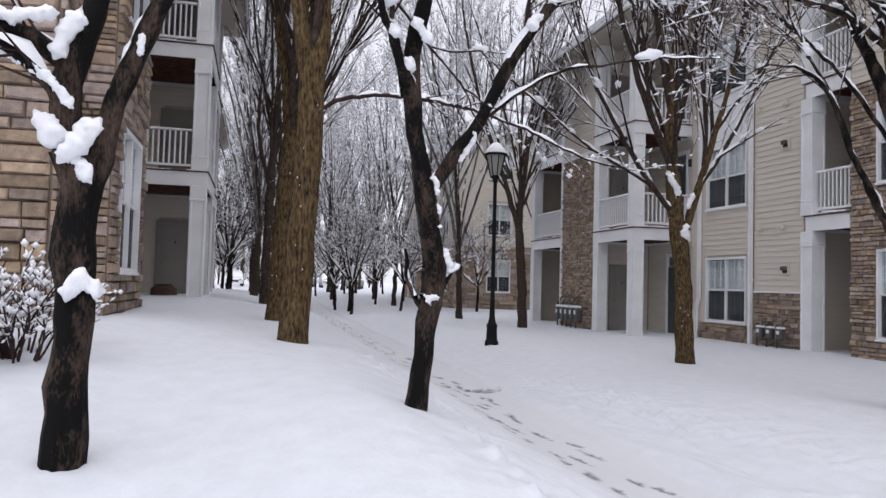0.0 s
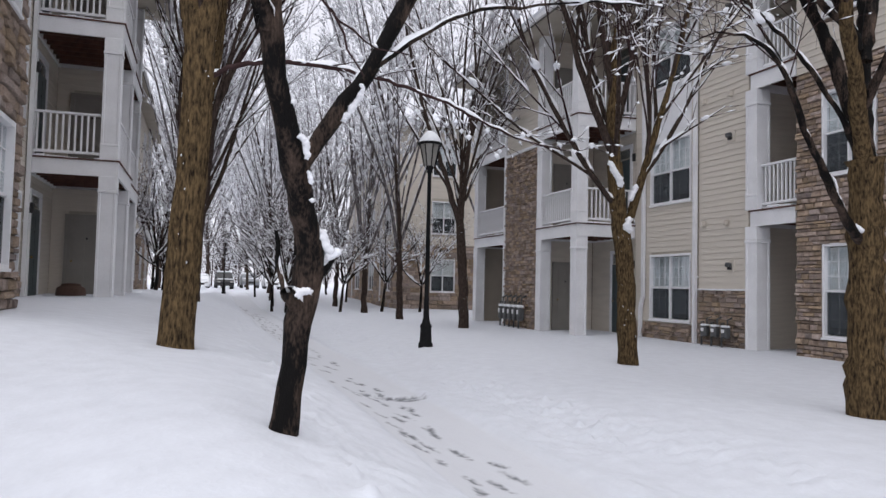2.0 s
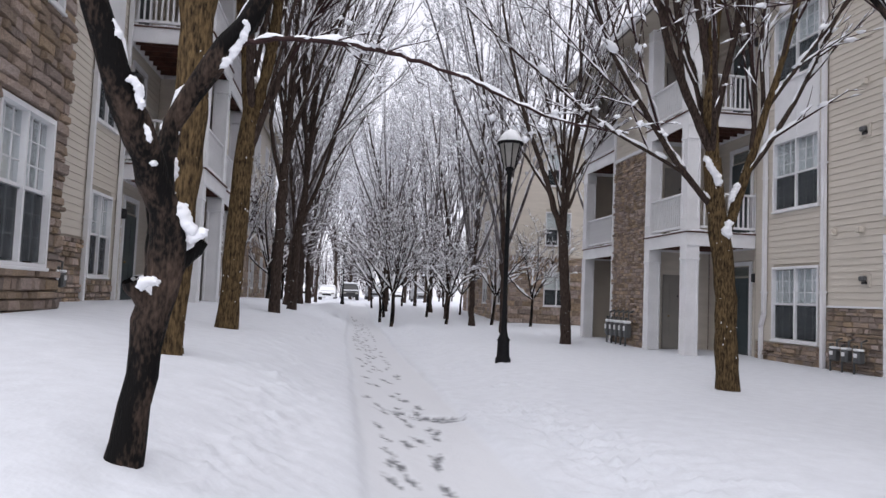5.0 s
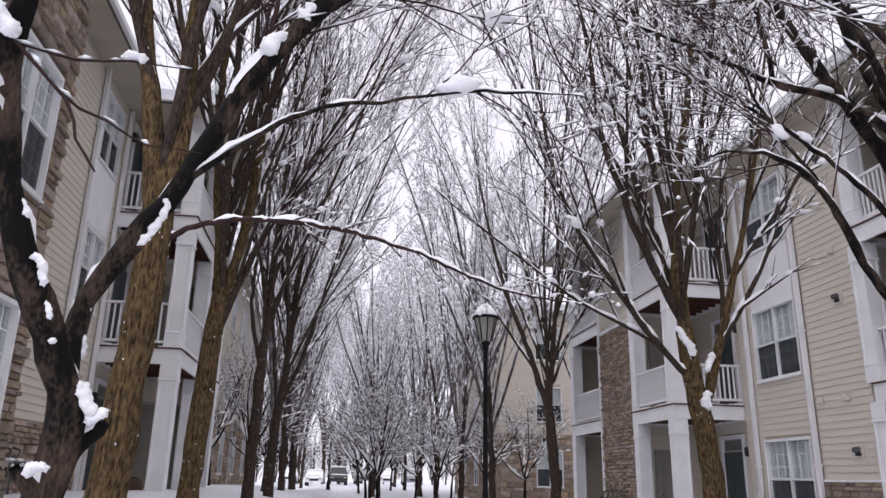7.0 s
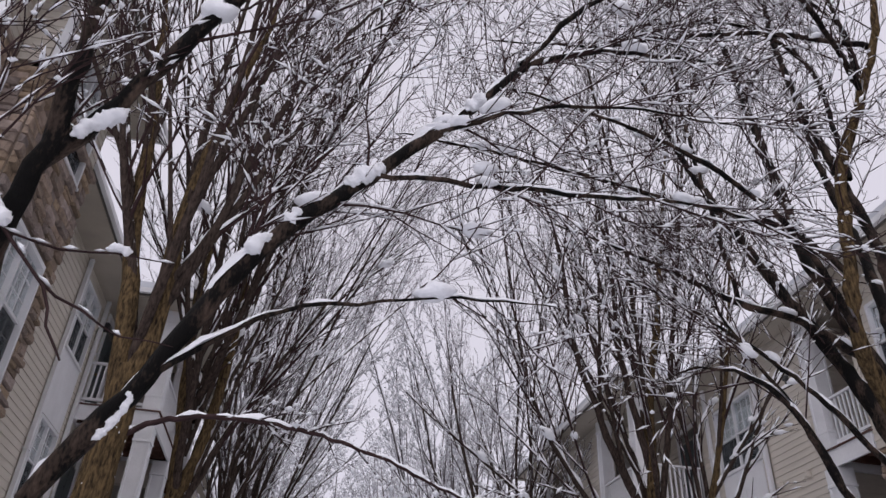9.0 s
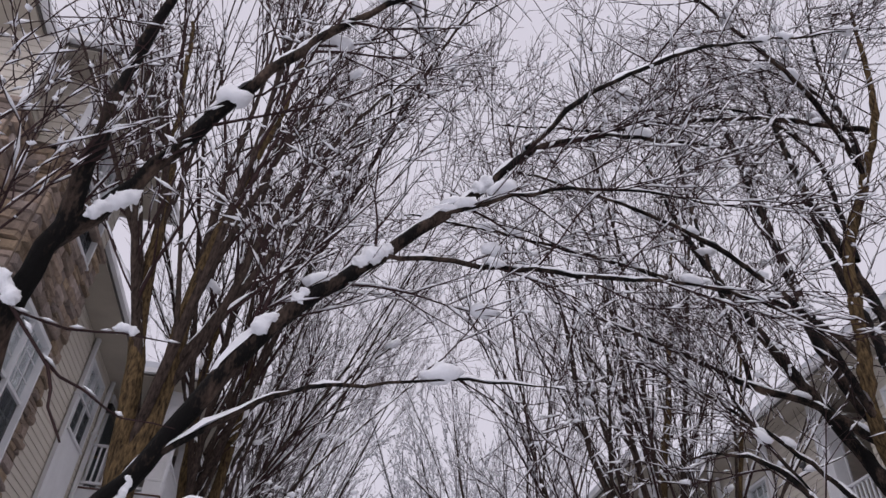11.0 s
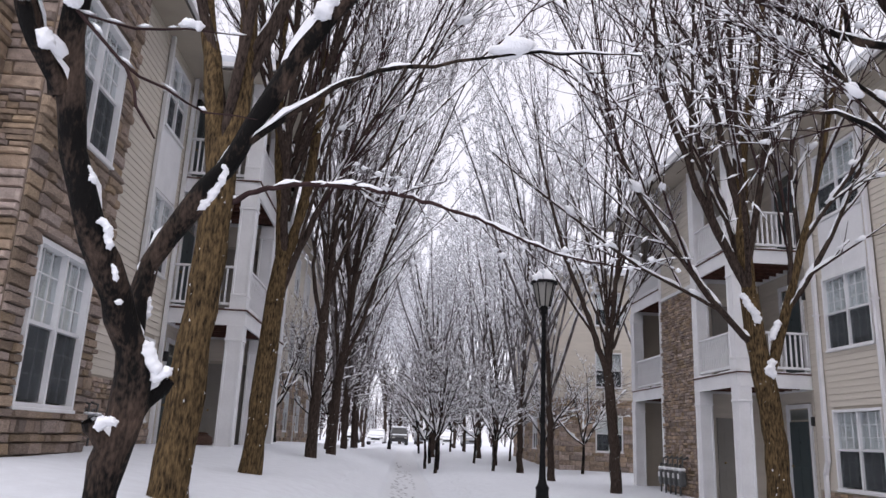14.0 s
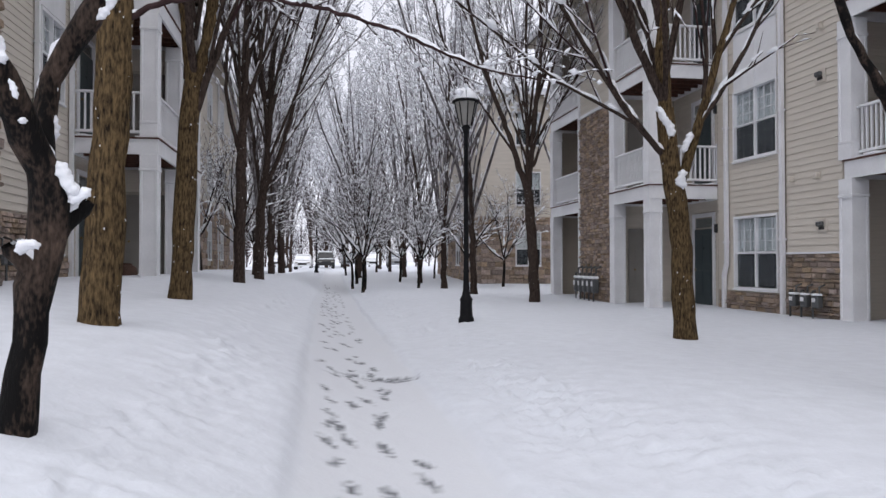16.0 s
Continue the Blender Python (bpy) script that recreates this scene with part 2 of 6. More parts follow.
rng = random.Random(7)
PRINTS = []
yy = 2.2
while yy < 40:
    for lane in (-0.36, -0.22, -0.05, 0.13):
        if rng.random() < (0.5 if yy < 9.5 else 0.45):
            PRINTS.append((path_x(yy) + lane + rng.uniform(-0.07, 0.07), yy + rng.uniform(-0.2, 0.2), rng.uniform(-0.3, 0.3), rng.uniform(0.11, 0.17), rng.uniform(0.034, 0.048), rng.uniform(0.005, 0.01)))
    yy += 0.36
for k in range(24):
    PRINTS.append((2.84 + rng.uniform(-0.36, 0.32), 9.75 + rng.uniform(-0.16, 0.18), 1.5 + rng.uniform(-0.2, 0.2), rng.uniform(0.12, 0.22), 0.05, 0.035))


def snow_ground():
    xs = spans((-700, -60, 80), (-60, -12, 4), (-12, -1.8, 0.3), (-1.8, 1.3, 0.075), (1.3, 4.1, 0.034), (4.1, 6.2, 0.06), (6.2, 6.6, 0.2), (6.6, 14, 0.3), (14, 60, 4), (60, 700, 80))
    ys = spans((-300, -30, 30), (-30, -2, 1.5), (-2, 2.4, 0.2), (2.4, 13, 0.048), (13, 34, 0.15), (34, 100, 1.0), (100, 200, 10), (200, 1500, 130))
    z = np.zeros((len(ys), len(xs)))
    for j, y in enumerate(ys):
        for i, x in enumerate(xs):
            z[j, i] = ground(x, y)
            if -2 < x < 6.6 and 0 < y < 34:
                side = x - path_x(y)
                rough = max(0.0, 1 - abs(side - 1.5) / 1.0, 0.7 - abs(side + 1.35) / 0.85) * smooth_step(-0.25, 0.25, noise.noise((x * 0.9, y * 0.6, 11)) + 0.12)
                clods = 0.07 * max(0, noise.noise((x * 6.5, y * 5.5, 3)) - 0.02) + 0.085 * max(0, noise.noise((x * 13, y * 11, 6)) - 0.05) + 0.035 * noise.noise((x * 23, y * 20, 8))
                z[j, i] += rough * clods + 0.004 * noise.noise((x * 7, y * 7, 1)) * min(1, (x + 2) * 3, (6.6 - x) * 3)
    X, Y = np.meshgrid(xs, ys)
    dent = np.zeros_like(z)
    wet = np.zeros_like(z)
    xa, ya = np.array(xs), np.array(ys)
    for px, py, turn, a, b, deep in PRINTS:
        i0, i1 = np.searchsorted(xa, (px - 0.45, px + 0.45))
        j0, j1 = np.searchsorted(ya, (py - 0.45, py + 0.45))
        dx, dy = X[j0:j1, i0:i1] - px, Y[j0:j1, i0:i1] - py
        u, v = dx * math.cos(turn) + dy * math.sin(turn), -dx * math.sin(turn) + dy * math.cos(turn)
        r = np.sqrt((u / b) ** 2 + (v / a) ** 2)
        dent[j0:j1, i0:i1] = np.maximum(dent[j0:j1, i0:i1], deep * np.clip(1.5 - r, 0, 1))
        wet[j0:j1, i0:i1] = np.maximum(wet[j0:j1, i0:i1], 1.5 - r)
    z -= dent
    verts = np.stack((X, Y, z), -1).reshape(-1, 3)
    w = len(xs)
    faces = [(j * w + i, j * w + i + 1, (j + 1) * w + i + 1, (j + 1) * w + i) for j in range(len(ys) - 1) for i in range(w - 1)]
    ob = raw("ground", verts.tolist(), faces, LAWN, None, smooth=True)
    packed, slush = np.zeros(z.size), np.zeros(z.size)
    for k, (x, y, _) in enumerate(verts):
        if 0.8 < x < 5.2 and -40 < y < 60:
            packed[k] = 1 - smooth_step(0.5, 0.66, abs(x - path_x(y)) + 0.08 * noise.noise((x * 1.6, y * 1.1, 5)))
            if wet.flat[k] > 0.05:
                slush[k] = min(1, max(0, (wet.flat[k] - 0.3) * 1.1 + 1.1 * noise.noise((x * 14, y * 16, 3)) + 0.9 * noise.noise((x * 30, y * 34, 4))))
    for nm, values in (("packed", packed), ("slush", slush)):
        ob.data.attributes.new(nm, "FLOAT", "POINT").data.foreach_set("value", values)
    tagged(ob, "snow-covered lawn with a trodden footpath of slushy footprints", "ground", kind="structure")


snow_ground()

# ---- cladding ----
def cells(u0, u1, z0, z1, holes):
    us = sorted({u0, u1, *[h[k] for h in holes for k in (0, 1) if u0 < h[k] < u1]})
    zs = sorted({z0, z1, *[h[k] for h in holes for k in (2, 3) if z0 < h[k] < z1]})
    for a, b in zip(us, us[1:]):
        for c, d in zip(zs, zs[1:]):
            if not any(h[0] < (a + b) / 2 < h[1] and h[2] < (c + d) / 2 < h[3] for h in holes):
                yield a, b, c, d


def wall(parent, m, u0, u1, z0, z1, holes=(), mat=None, thick=0.22):
    bm = bmesh.new()
    for a, b, c, d in cells(u0, u1, z0, z1, holes):
        box(bm, a, b, -thick, 0, c, d)
    bmesh.ops.remove_doubles(bm, verts=bm.verts, dist=1e-4)
    return part("wall", bm, mat or SHEATH, parent, "", m)


def open_runs(u0, u1, z0, z1, holes, gap=0.0):
    runs = [(u0, u1)]
    for h in holes:
        if h[2] < z1 - 0.01 and h[3] > z0 + 0.01:
            runs = [r for a, b in runs for r in ((a, min(b, h[0] - gap)), (max(a, h[1] + gap), b)) if r[1] - r[0] > 0.03]
    return runs


def unit_mesh(name, verts, faces, mat):
    me = bpy.data.meshes.new(name)
    me.from_pydata(verts, [], faces)
    me.materials.append(mat)
    return me


BOX_FACES = [(0, 1, 3, 2), (4, 6, 7, 5), (0, 4, 5, 1), (2, 3, 7, 6), (0, 2, 6, 4), (1, 5, 7, 3)]
BOARD_V = [(0, -0.01, 0), (0, -0.01, 1), (0, 0.02, 0), (0, 0.004, 1), (1, -0.01, 0), (1, -0.01, 1), (1, 0.02, 0), (1, 0.004, 1)]
BOARD = unit_mesh("siding_board", BOARD_V, BOX_FACES, SIDING)
srng = random.Random(3)
STONE_SHAPES = []
for k in range(9):
    back = [(x, 0, z) for x, z in ((-0.5, -0.5), (0.5, -0.5), (0.5, 0.5), (-0.5, 0.5))]
    rim = [(x * srng.uniform(0.94, 0.99), 0.6, z * srng.uniform(0.86, 0.98)) for x, _, z in back]
    front = [(x * srng.uniform(0.78, 0.92), srng.uniform(0.8, 1.15), z * srng.uniform(0.62, 0.82)) for x, _, z in back]
    f = [(8, 9, 10, 11)] + [(i, (i + 1) % 4, 4 + (i + 1) % 4, 4 + i) for i in range(4)] + [(4 + i, 4 + (i + 1) % 4, 8 + (i + 1) % 4, 8 + i) for i in range(4)]
    STONE_SHAPES.append((back + rim + front, f, unit_mesh("stone", back + rim + front, f, STONE)))


class Bulk:
    """Joined pieces too many to pick apart."""

    def __init__(self):
        self.v, self.f = [], []

    def add(self, verts, faces, m):
        n = len(self.v)
        self.v += [tuple(m @ Vector(p)) for p in verts]
        self.f += [tuple(i + n for i in q) for q in faces]

    def done(self, name, mat, parent, label):
        if self.v:
            tagged(raw(name, self.v, self.f, mat, parent, label), kind="stuff")


def cladding(parent):
    return {"parent": parent, "boards": Bulk(), "stones": Bulk(), "nb": 0, "ns": 0}


def siding(clad, m, u0, u1, z0, z1, holes=(), course=0.14):
    n = round((z1 - z0) / course)
    for k in range(n):
        a, b = z0 + (z1 - z0) * k / n, z0 + (z1 - z0) * (k + 1) / n
        for s, e in open_runs(u0, u1, a, b, holes):
            t = m @ Matrix.Translation((s, 0, a)) @ Matrix.Diagonal((e - s, 1, b - a, 1))
            if clad["nb"] < 290:
                clad["nb"] += 1
                link_part("siding_board", BOARD, clad["parent"], "", t)
            else:
                clad["boards"].add(BOARD_V, BOX_FACES, t)


def stones(clad, m, u0, u1, z0, z1, holes=(), size=1.0):
    z = z0
    while z < z1 - 0.02:
        h = min(srng.choice((0.07, 0.09, 0.11, 0.13, 0.16)) * size, z1 - z)
        if z1 - z - h < 0.05:
            h = z1 - z
        for s, e in open_runs(u0, u1, z, z + h, holes, 0.035):
            u = s
            while u < e - 0.01:
                w = min(srng.uniform(0.13, 0.46) * size, e - u)
                if e - u - w < 0.1:
                    w = e - u
                v, f, me = srng.choice(STONE_SHAPES)
                t = m @ Matrix.Translation((u + w / 2, 0, z + h / 2)) @ Matrix.Diagonal(((w - 0.008), srng.uniform(0.02, 0.085), (h - 0.008), 1))
                if clad["ns"] < 290:
                    clad["ns"] += 1
                    link_part("stone", me, clad["parent"], "", t)
                else:
                    clad["stones"].add(v, f, t)
                u += w
        z += h


def finish(clad):
    clad["boards"].done("siding", SIDING, clad["parent"], "beige lapped vinyl siding courses")
    clad["stones"].done("stone_veneer", STONEJ, clad["parent"], "brown and tan ledge stone veneer")


# ---- openings and fittings ----
WINDOW_CACHE = {}


def mesh_of(bm, name, mat):
    me = bpy.data.meshes.new(name)
    bm.to_mesh(me)
    bm.free()
    me.materials.append(mat)
    return me


def window(parent, m, u0, u1, z0, z1, units=2, blind=0.98):
    w, h = u1 - u0, z1 - z0
    key = (round(w, 2), round(h, 2), units)
    if key not in WINDOW_CACHE:
        d = {}
        d["frame"] = mesh_of(boxes((-0.02, w + 0.02, -0.1, 0.05, 0, 0.04), (-0.02, w + 0.02, -0.1, 0.05, h - 0.04, h + 0.02), (-0.02, 0.028, -0.1, 0.05, 0.04, h - 0.04), (w - 0.028, w + 0.02, -0.1, 0.05, 0.04, h - 0.04)), "window_frame", WHITE)
        d["sill"] = mesh_of(boxes((-0.04, w + 0.04, 0.0, 0.075, -0.045, -0.002), bevel=0.008), "sill", WHITE)
        iw = (w - 0.06) / units
        mull, bars, low_bars, up, low = [], [], [], [], []
        for k in range(units):
            a, b = 0.03 + k * iw, 0.03 + (k + 1) * iw
            if k:
                mull.append((a - 0.024, a + 0.024, -0.09, 0.03, 0.04, h - 0.04))
            c, e = a + (0.028 if k else 0.006), b - (0.028 if k < units - 1 else 0.006)
            mid = h * 0.5
            low.append((c, e, -0.062, -0.056, 0.06, mid - 0.03))
            up.append((c, e, -0.045, -0.039, mid + 0.03, h - 0.05))
            mull.append((c, e, -0.08, 0.005, mid - 0.02, mid + 0.02))
            for q in (1, 2) if e - c > 0.6 else (1,):
                x = c + (e - c) * q / (3 if e - c > 0.6 else 2)
                bars.append((x - 0.0065, x + 0.0065, -0.046, -0.028, mid + 0.03, h - 0.05))
                low_bars.append((x - 0.0065, x + 0.0065, -0.055, -0.046, 0.08, mid - 0.03))
            for q in (1, 2):
                zz = mid + (h - 0.05 - mid) * q / 3
                bars.append((c, e, -0.0455, -0.0275, zz - 0.0065, zz + 0.0065))
                zz = 0.08 + (mid - 0.08) * q / 3
                low_bars.append((c, e, -0.0545, -0.0455, zz - 0.0065, zz + 0.0065))
        d["mullion"] = mesh_of(boxes(*mull), "mullion", WHITE)
        d["muntins"] = mesh_of(boxes(*bars), "muntin_grid", WHITE)
        d["low_muntins"] = mesh_of(boxes(*low_bars), "lower_muntin_grid", WHITE)
        d["up"] = [mesh_of(boxes(s), "pane", GLASS) for s in up]
        d["low"] = [mesh_of(boxes(s), "pane", SCREEN) for s in low]
        d["mesh"] = [mesh_of(boxes((s[0], s[1], -0.03, -0.027, s[4], s[5])), "insect_screen", MESH) for s in low]
        bm = bmesh.new()
        v = box(bm, -0.02, w + 0.02, -1.2, -0.23, -0.02, h + 0.02)
        bm.faces.ensure_lookup_table()
        bmesh.ops.delete(bm, geom=[bm.faces[3]], context="FACES_ONLY")
        d["room"] = mesh_of(bm, "room_recess", ROOM)
        d["blind"] = mesh_of(boxes(*[(0.03, w - 0.03, -0.125, -0.11, h - 0.06 - 0.05 * i - 0.046, h - 0.06 - 0.05 * i) for i in range(int((h - 0.2) * blind / 0.05))]), "blind", BLIND)
        WINDOW_CACHE[key] = d
    d = WINDOW_CACHE[key]
    ob = link_part("window", d["frame"], parent, "white double-hung window with dark screened lower sashes", m @ Matrix.Translation((u0, 0, z0)))
    for nm, key in (("sill", "sill"), ("mullion", "mullion"), ("muntin_grid", "muntins"), ("muntin_grid", "low_muntins")):
        link_part(nm, d[key], ob)
    for me in d["up"] + d["low"]:
        link_part("pane", me, ob).visible_shadow = False
    for me in d["mesh"]:
        link_part("insect_screen", me, ob, "dark insect screen")
    link_part("room_recess", d["room"], ob, "dim room seen behind the glass")
    link_part("blind", d["blind"], ob, "pale slatted blind half lowered")
    return ob


def door(parent, m, u0, u1, z0, z1, mat, label, transom=0.0):
    w, h = u1 - u0, z1 - z0
    mm = m @ Matrix.Translation((u0, 0, z0))
    bm = boxes((0.0, w, -0.03, 0.03, 0.0, h))
    for a, b in ((0.12, 0.46), (0.54, 0.93)):
        box(bm, w * 0.14, w * 0.45, 0.03, 0.038, h * a, h * b, 0.006)
        box(bm, w * 0.55, w * 0.86, 0.03, 0.038, h * a, h * b, 0.006)
    ob = part("door", bm, mat, parent, label, mm)
    t = transom
    part("door_frame", boxes((-0.1, 0, -0.03, 0.055, 0, h + t + 0.1), (w, w + 0.1, -0.03, 0.055, 0, h + t + 0.1), (0, w, -0.03, 0.055, h + t, h + t + 0.1)), WHITE if transom else GREYDOOR, ob)
    if t:
        part("transom_pane", boxes((0.04, w - 0.04, 0.0, 0.012, h + 0.05, h + t - 0.03)), SCREEN, ob, "small transom light")
    bm = bmesh.new()
    bmesh.ops.create_uvsphere(bm, u_segments=10, v_segments=6, radius=0.03, matrix=Matrix.Translation((w * 0.9, 0.075, h * 0.47)))
    box(bm, w * 0.9 - 0.012, w * 0.9 + 0.012, 0.03, 0.06, h * 0.47 - 0.012, h * 0.47 + 0.012)
    part("knob", bm, BRASS, ob, smooth=True)
    part("peephole", boxes((w / 2 - 0.02, w / 2 + 0.02, 0.03, 0.036, h * 0.74, h * 0.76 + 0.01)), BLACKPLASTIC, ob)
    return ob


BALUSTER = {}


def railing(parent, m, u0, u1, z, v=0.0, height=1.0):
    """A white rail in the plane v of the wall's frame, on a deck at z."""
    ob = part("railing", boxes((u0, u1, v - 0.045, v + 0.045, z + height - 0.05, z + height), bevel=0.006), WHITE, parent, "", m)
    part("bottom_rail", boxes((u0, u1, v - 0.03, v + 0.03, z + 0.1, z + 0.16), bevel=0.006), WHITE, ob)
    me = BALUSTER.setdefault(height, mesh_of(boxes((-0.019, 0.019, -0.019, 0.019, 0.16, height - 0.05)), "baluster", WHITE))
    n = max(2, round((u1 - u0) / 0.125))
    for k in range(1, n):
        link_part("baluster", me, ob, "", Matrix.Translation((u0 + (u1 - u0) * k / n, v, z)))
    return ob


def column(parent, x, y, z0, z1, w=0.34):
    h = w / 2
    bm = bmesh.new()
    box(bm, -h, h, -h, h, 0.3, z1 - z0 - 0.3)
    bm.normal_update()
    sides = [f for f in bm.faces if abs(f.normal.z) < 0.5]
    bmesh.ops.inset_individual(bm, faces=sides, thickness=0.065, depth=0.0)
    bmesh.ops.inset_individual(bm, faces=sides, thickness=0.012, depth=-0.02)
    ob = part("column", bm, WHITE, parent, "square white panelled porch column", Matrix.Translation((x, y, z0)))
    part("column_base", boxes((-h - 0.006, h + 0.006, -h - 0.006, h + 0.006, 0.0, 0.3), (-h - 0.009, h + 0.009, -h - 0.009, h + 0.009, 0.3, 0.36), bevel=0.008), WHITE, ob)
    t = z1 - z0
    part("capital", boxes((-h - 0.006, h + 0.006, -h - 0.006, h + 0.006, t - 0.3, t - 0.002), (-h - 0.018, h + 0.018, -h - 0.018, h + 0.018, t - 0.36, t - 0.3), bevel=0.008), WHITE, ob)
    return ob


def deck(parent, x0, x1, y0, y1, z):
    """A balcony floor: boards, white fascia on the rim, dark joists below; its walking surface at z."""
    ob = part("balcony", boxes((x0 + 0.04, x1 - 0.04, y0 + 0.04, y1 - 0.04, z - 0.06, z), bevel=0.004), JOIST, parent, "timber balcony deck with white fascia")
    part("fascia", boxes((x0, x0 + 0.05, y0, y1, z - 0.31, z + 0.02), (x1 - 0.05, x1, y0, y1, z - 0.31, z + 0.02), (x0 + 0.05, x1 - 0.05, y0, y0 + 0.05, z - 0.31, z + 0.02), (x0 + 0.05, x1 - 0.05, y1 - 0.05, y1, z - 0.31, z + 0.02)), WHITE, ob)
    part("drip_edge", boxes((x0 - 0.03, x1 + 0.03, y0 - 0.03, y1 + 0.03, z + 0.024, z + 0.05)), JOIST, ob, "thin dark drip edge")
    n = max(3, round((y1 - y0) / 0.4))
    for k in range(1, n):
        y = y0 + (y1 - y0) * k / n
        part("joist", boxes((x0 + 0.05, x1 - 0.05, y - 0.022, y + 0.022, z - 0.27, z - 0.062)), JOIST, ob)
    bm = bmesh.new()
    crest(bm, x0, x1, y0, y1, z + 0.05)
    tagged(part("deck_snow", bm, CLING, ob, "thin snow on the deck's rim", smooth=True), kind="stuff")
    return ob


def crest(bm, x0, x1, y0, y1, z):
    for a, b, c, d in ((x0, x0 + 0.12, y0, y1), (x1 - 0.12, x1, y0, y1), (x0, x1, y0, y0 + 0.12), (x0, x1, y1 - 0.12, y1)):
        n = max(4, int(max(b - a, d - c) / 0.16))
        along_x = (b - a) > (d - c)
        for k in range(n):
            s, e = k / n, (k + 1) / n
            hh = max(0.0, 0.035 + 0.05 * noise.noise((a + k * 0.37, c * 1.7 + k * 0.21, z)))
            if hh < 0.015:
                continue
            if along_x:
                box(bm, a + (b - a) * s, a + (b - a) * e, c, d, z + 0.002, z + hh, 0.008)
            else:
                box(bm, a, b, c + (d - c) * s, c + (d - c) * e, z + 0.002, z + hh, 0.008)


def downspout(parent, x, y, z0, z1, nx, kick=0.0):
    pts = [(x, y, z1), (x, y, z0 + 1.1), (x, y + kick, z0 + 0.8), (x, y + kick, z0)] if kick else [(x, y, z1), (x, y, z0)]
    bm = bmesh.new()
    for a, b in zip(pts, pts[1:]):
        d = (Vector(b) - Vector(a))
        q = Matrix.Translation((Vector(a) + Vector(b)) / 2) @ d.to_track_quat("Z", "Y").to_matrix().to_4x4()
        v = box(bm, -0.04, 0.04, -0.05, 0.05, -d.length / 2 - 0.02, d.length / 2 + 0.02)
        bmesh.ops.transform(bm, matrix=q, verts=v)
    ob = part("downspout", bm, WHITE, parent, "white rectangular rain downspout")
    for zz in (z0 + 1.6, z0 + 4.4, z0 + 7.2):
        if zz < z1:
            part("bracket", boxes((x - 0.06, x + 0.06, y - 0.07, y + 0.07, zz, zz + 0.04)), WHITE, ob)
    return ob


def hip_roof(parent, x0, x1, y0, y1, z, rise, label="hipped shingle roof under thick snow"):
    inset = min(x1 - x0, y1 - y0) / 2
    if y1 - y0 >= x1 - x0:
        ridge = [((x0 + x1) / 2, y0 + inset), ((x0 + x1) / 2, y1 - inset)]
    else:
        ridge = [(x0 + inset, (y0 + y1) / 2), (x1 - inset, (y0 + y1) / 2)]

    def hull(lift, grow, base):
        v = [(x0 - grow, y0 - grow), (x1 + grow, y0 - grow), (x1 + grow, y1 + grow), (x0 - grow, y1 + grow)]
        verts = [(*p, base) for p in v] + [(*p, base + lift) for p in v] + [(*p, base + lift + rise) for p in ridge]
        if y1 - y0 >= x1 - x0:
            top = [(4, 5, 8), (5, 6, 9, 8), (6, 7, 9), (7, 4, 8, 9)]
        else:
            top = [(4, 5, 9, 8), (5, 6, 9), (6, 7, 8, 9), (7, 4, 8)]
        return verts, top + [(3, 2, 1, 0)] + [(i, (i + 1) % 4, 4 + (i + 1) % 4, 4 + i) for i in range(4)]

    v, f = hull(0.16, 0, z)
    ob = raw("roof", v, f, ROOF, parent, label)
    v, f = hull(0.2, -0.03, z + 0.166)
    raw("roof_snow", v, f, SNOW, ob, "deep even snow on the roof")
    part("gutter", boxes((x0 - 0.09, x0 - 0.003, y0 - 0.09, y1 + 0.09, z + 0.03, z + 0.15), (x1 + 0.003, x1 + 0.09, y0 - 0.09, y1 + 0.09, z + 0.03, z + 0.15), (x0, x1, y0 - 0.09, y0 - 0.003, z + 0.03, z + 0.15), (x0, x1, y1 + 0.003, y1 + 0.09, z + 0.03, z + 0.15)), WHITE, ob)
    part("soffit", boxes((x0 + 0.03, x1 - 0.03, y0 + 0.03, y1 - 0.03, z - 0.03, z - 0.004)), SHEATH, ob)
    return ob


def wall_vent(parent, m, u, z):
    ob = part("dryer_vent", boxes((u - 0.15, u + 0.15, 0.015, 0.035, z - 0.13, z + 0.13)), SIDING, parent, "beige square dryer vent hood", m)
    part("hood", boxes((u - 0.08, u + 0.08, 0.035, 0.13, z - 0.02, z + 0.08), bevel=0.02), METER, ob)
    part("flap", boxes((u - 0.07, u + 0.07, 0.036, 0.06, z - 0.08, z - 0.022)), BLACKPLASTIC, ob)


def corner_trim(parent, x, y, z0, z1, w=0.1):
    part("corner_board", boxes((x - w / 2, x + w / 2, y - w / 2, y + w / 2, z0, z1), bevel=0.006), WHITE, parent)


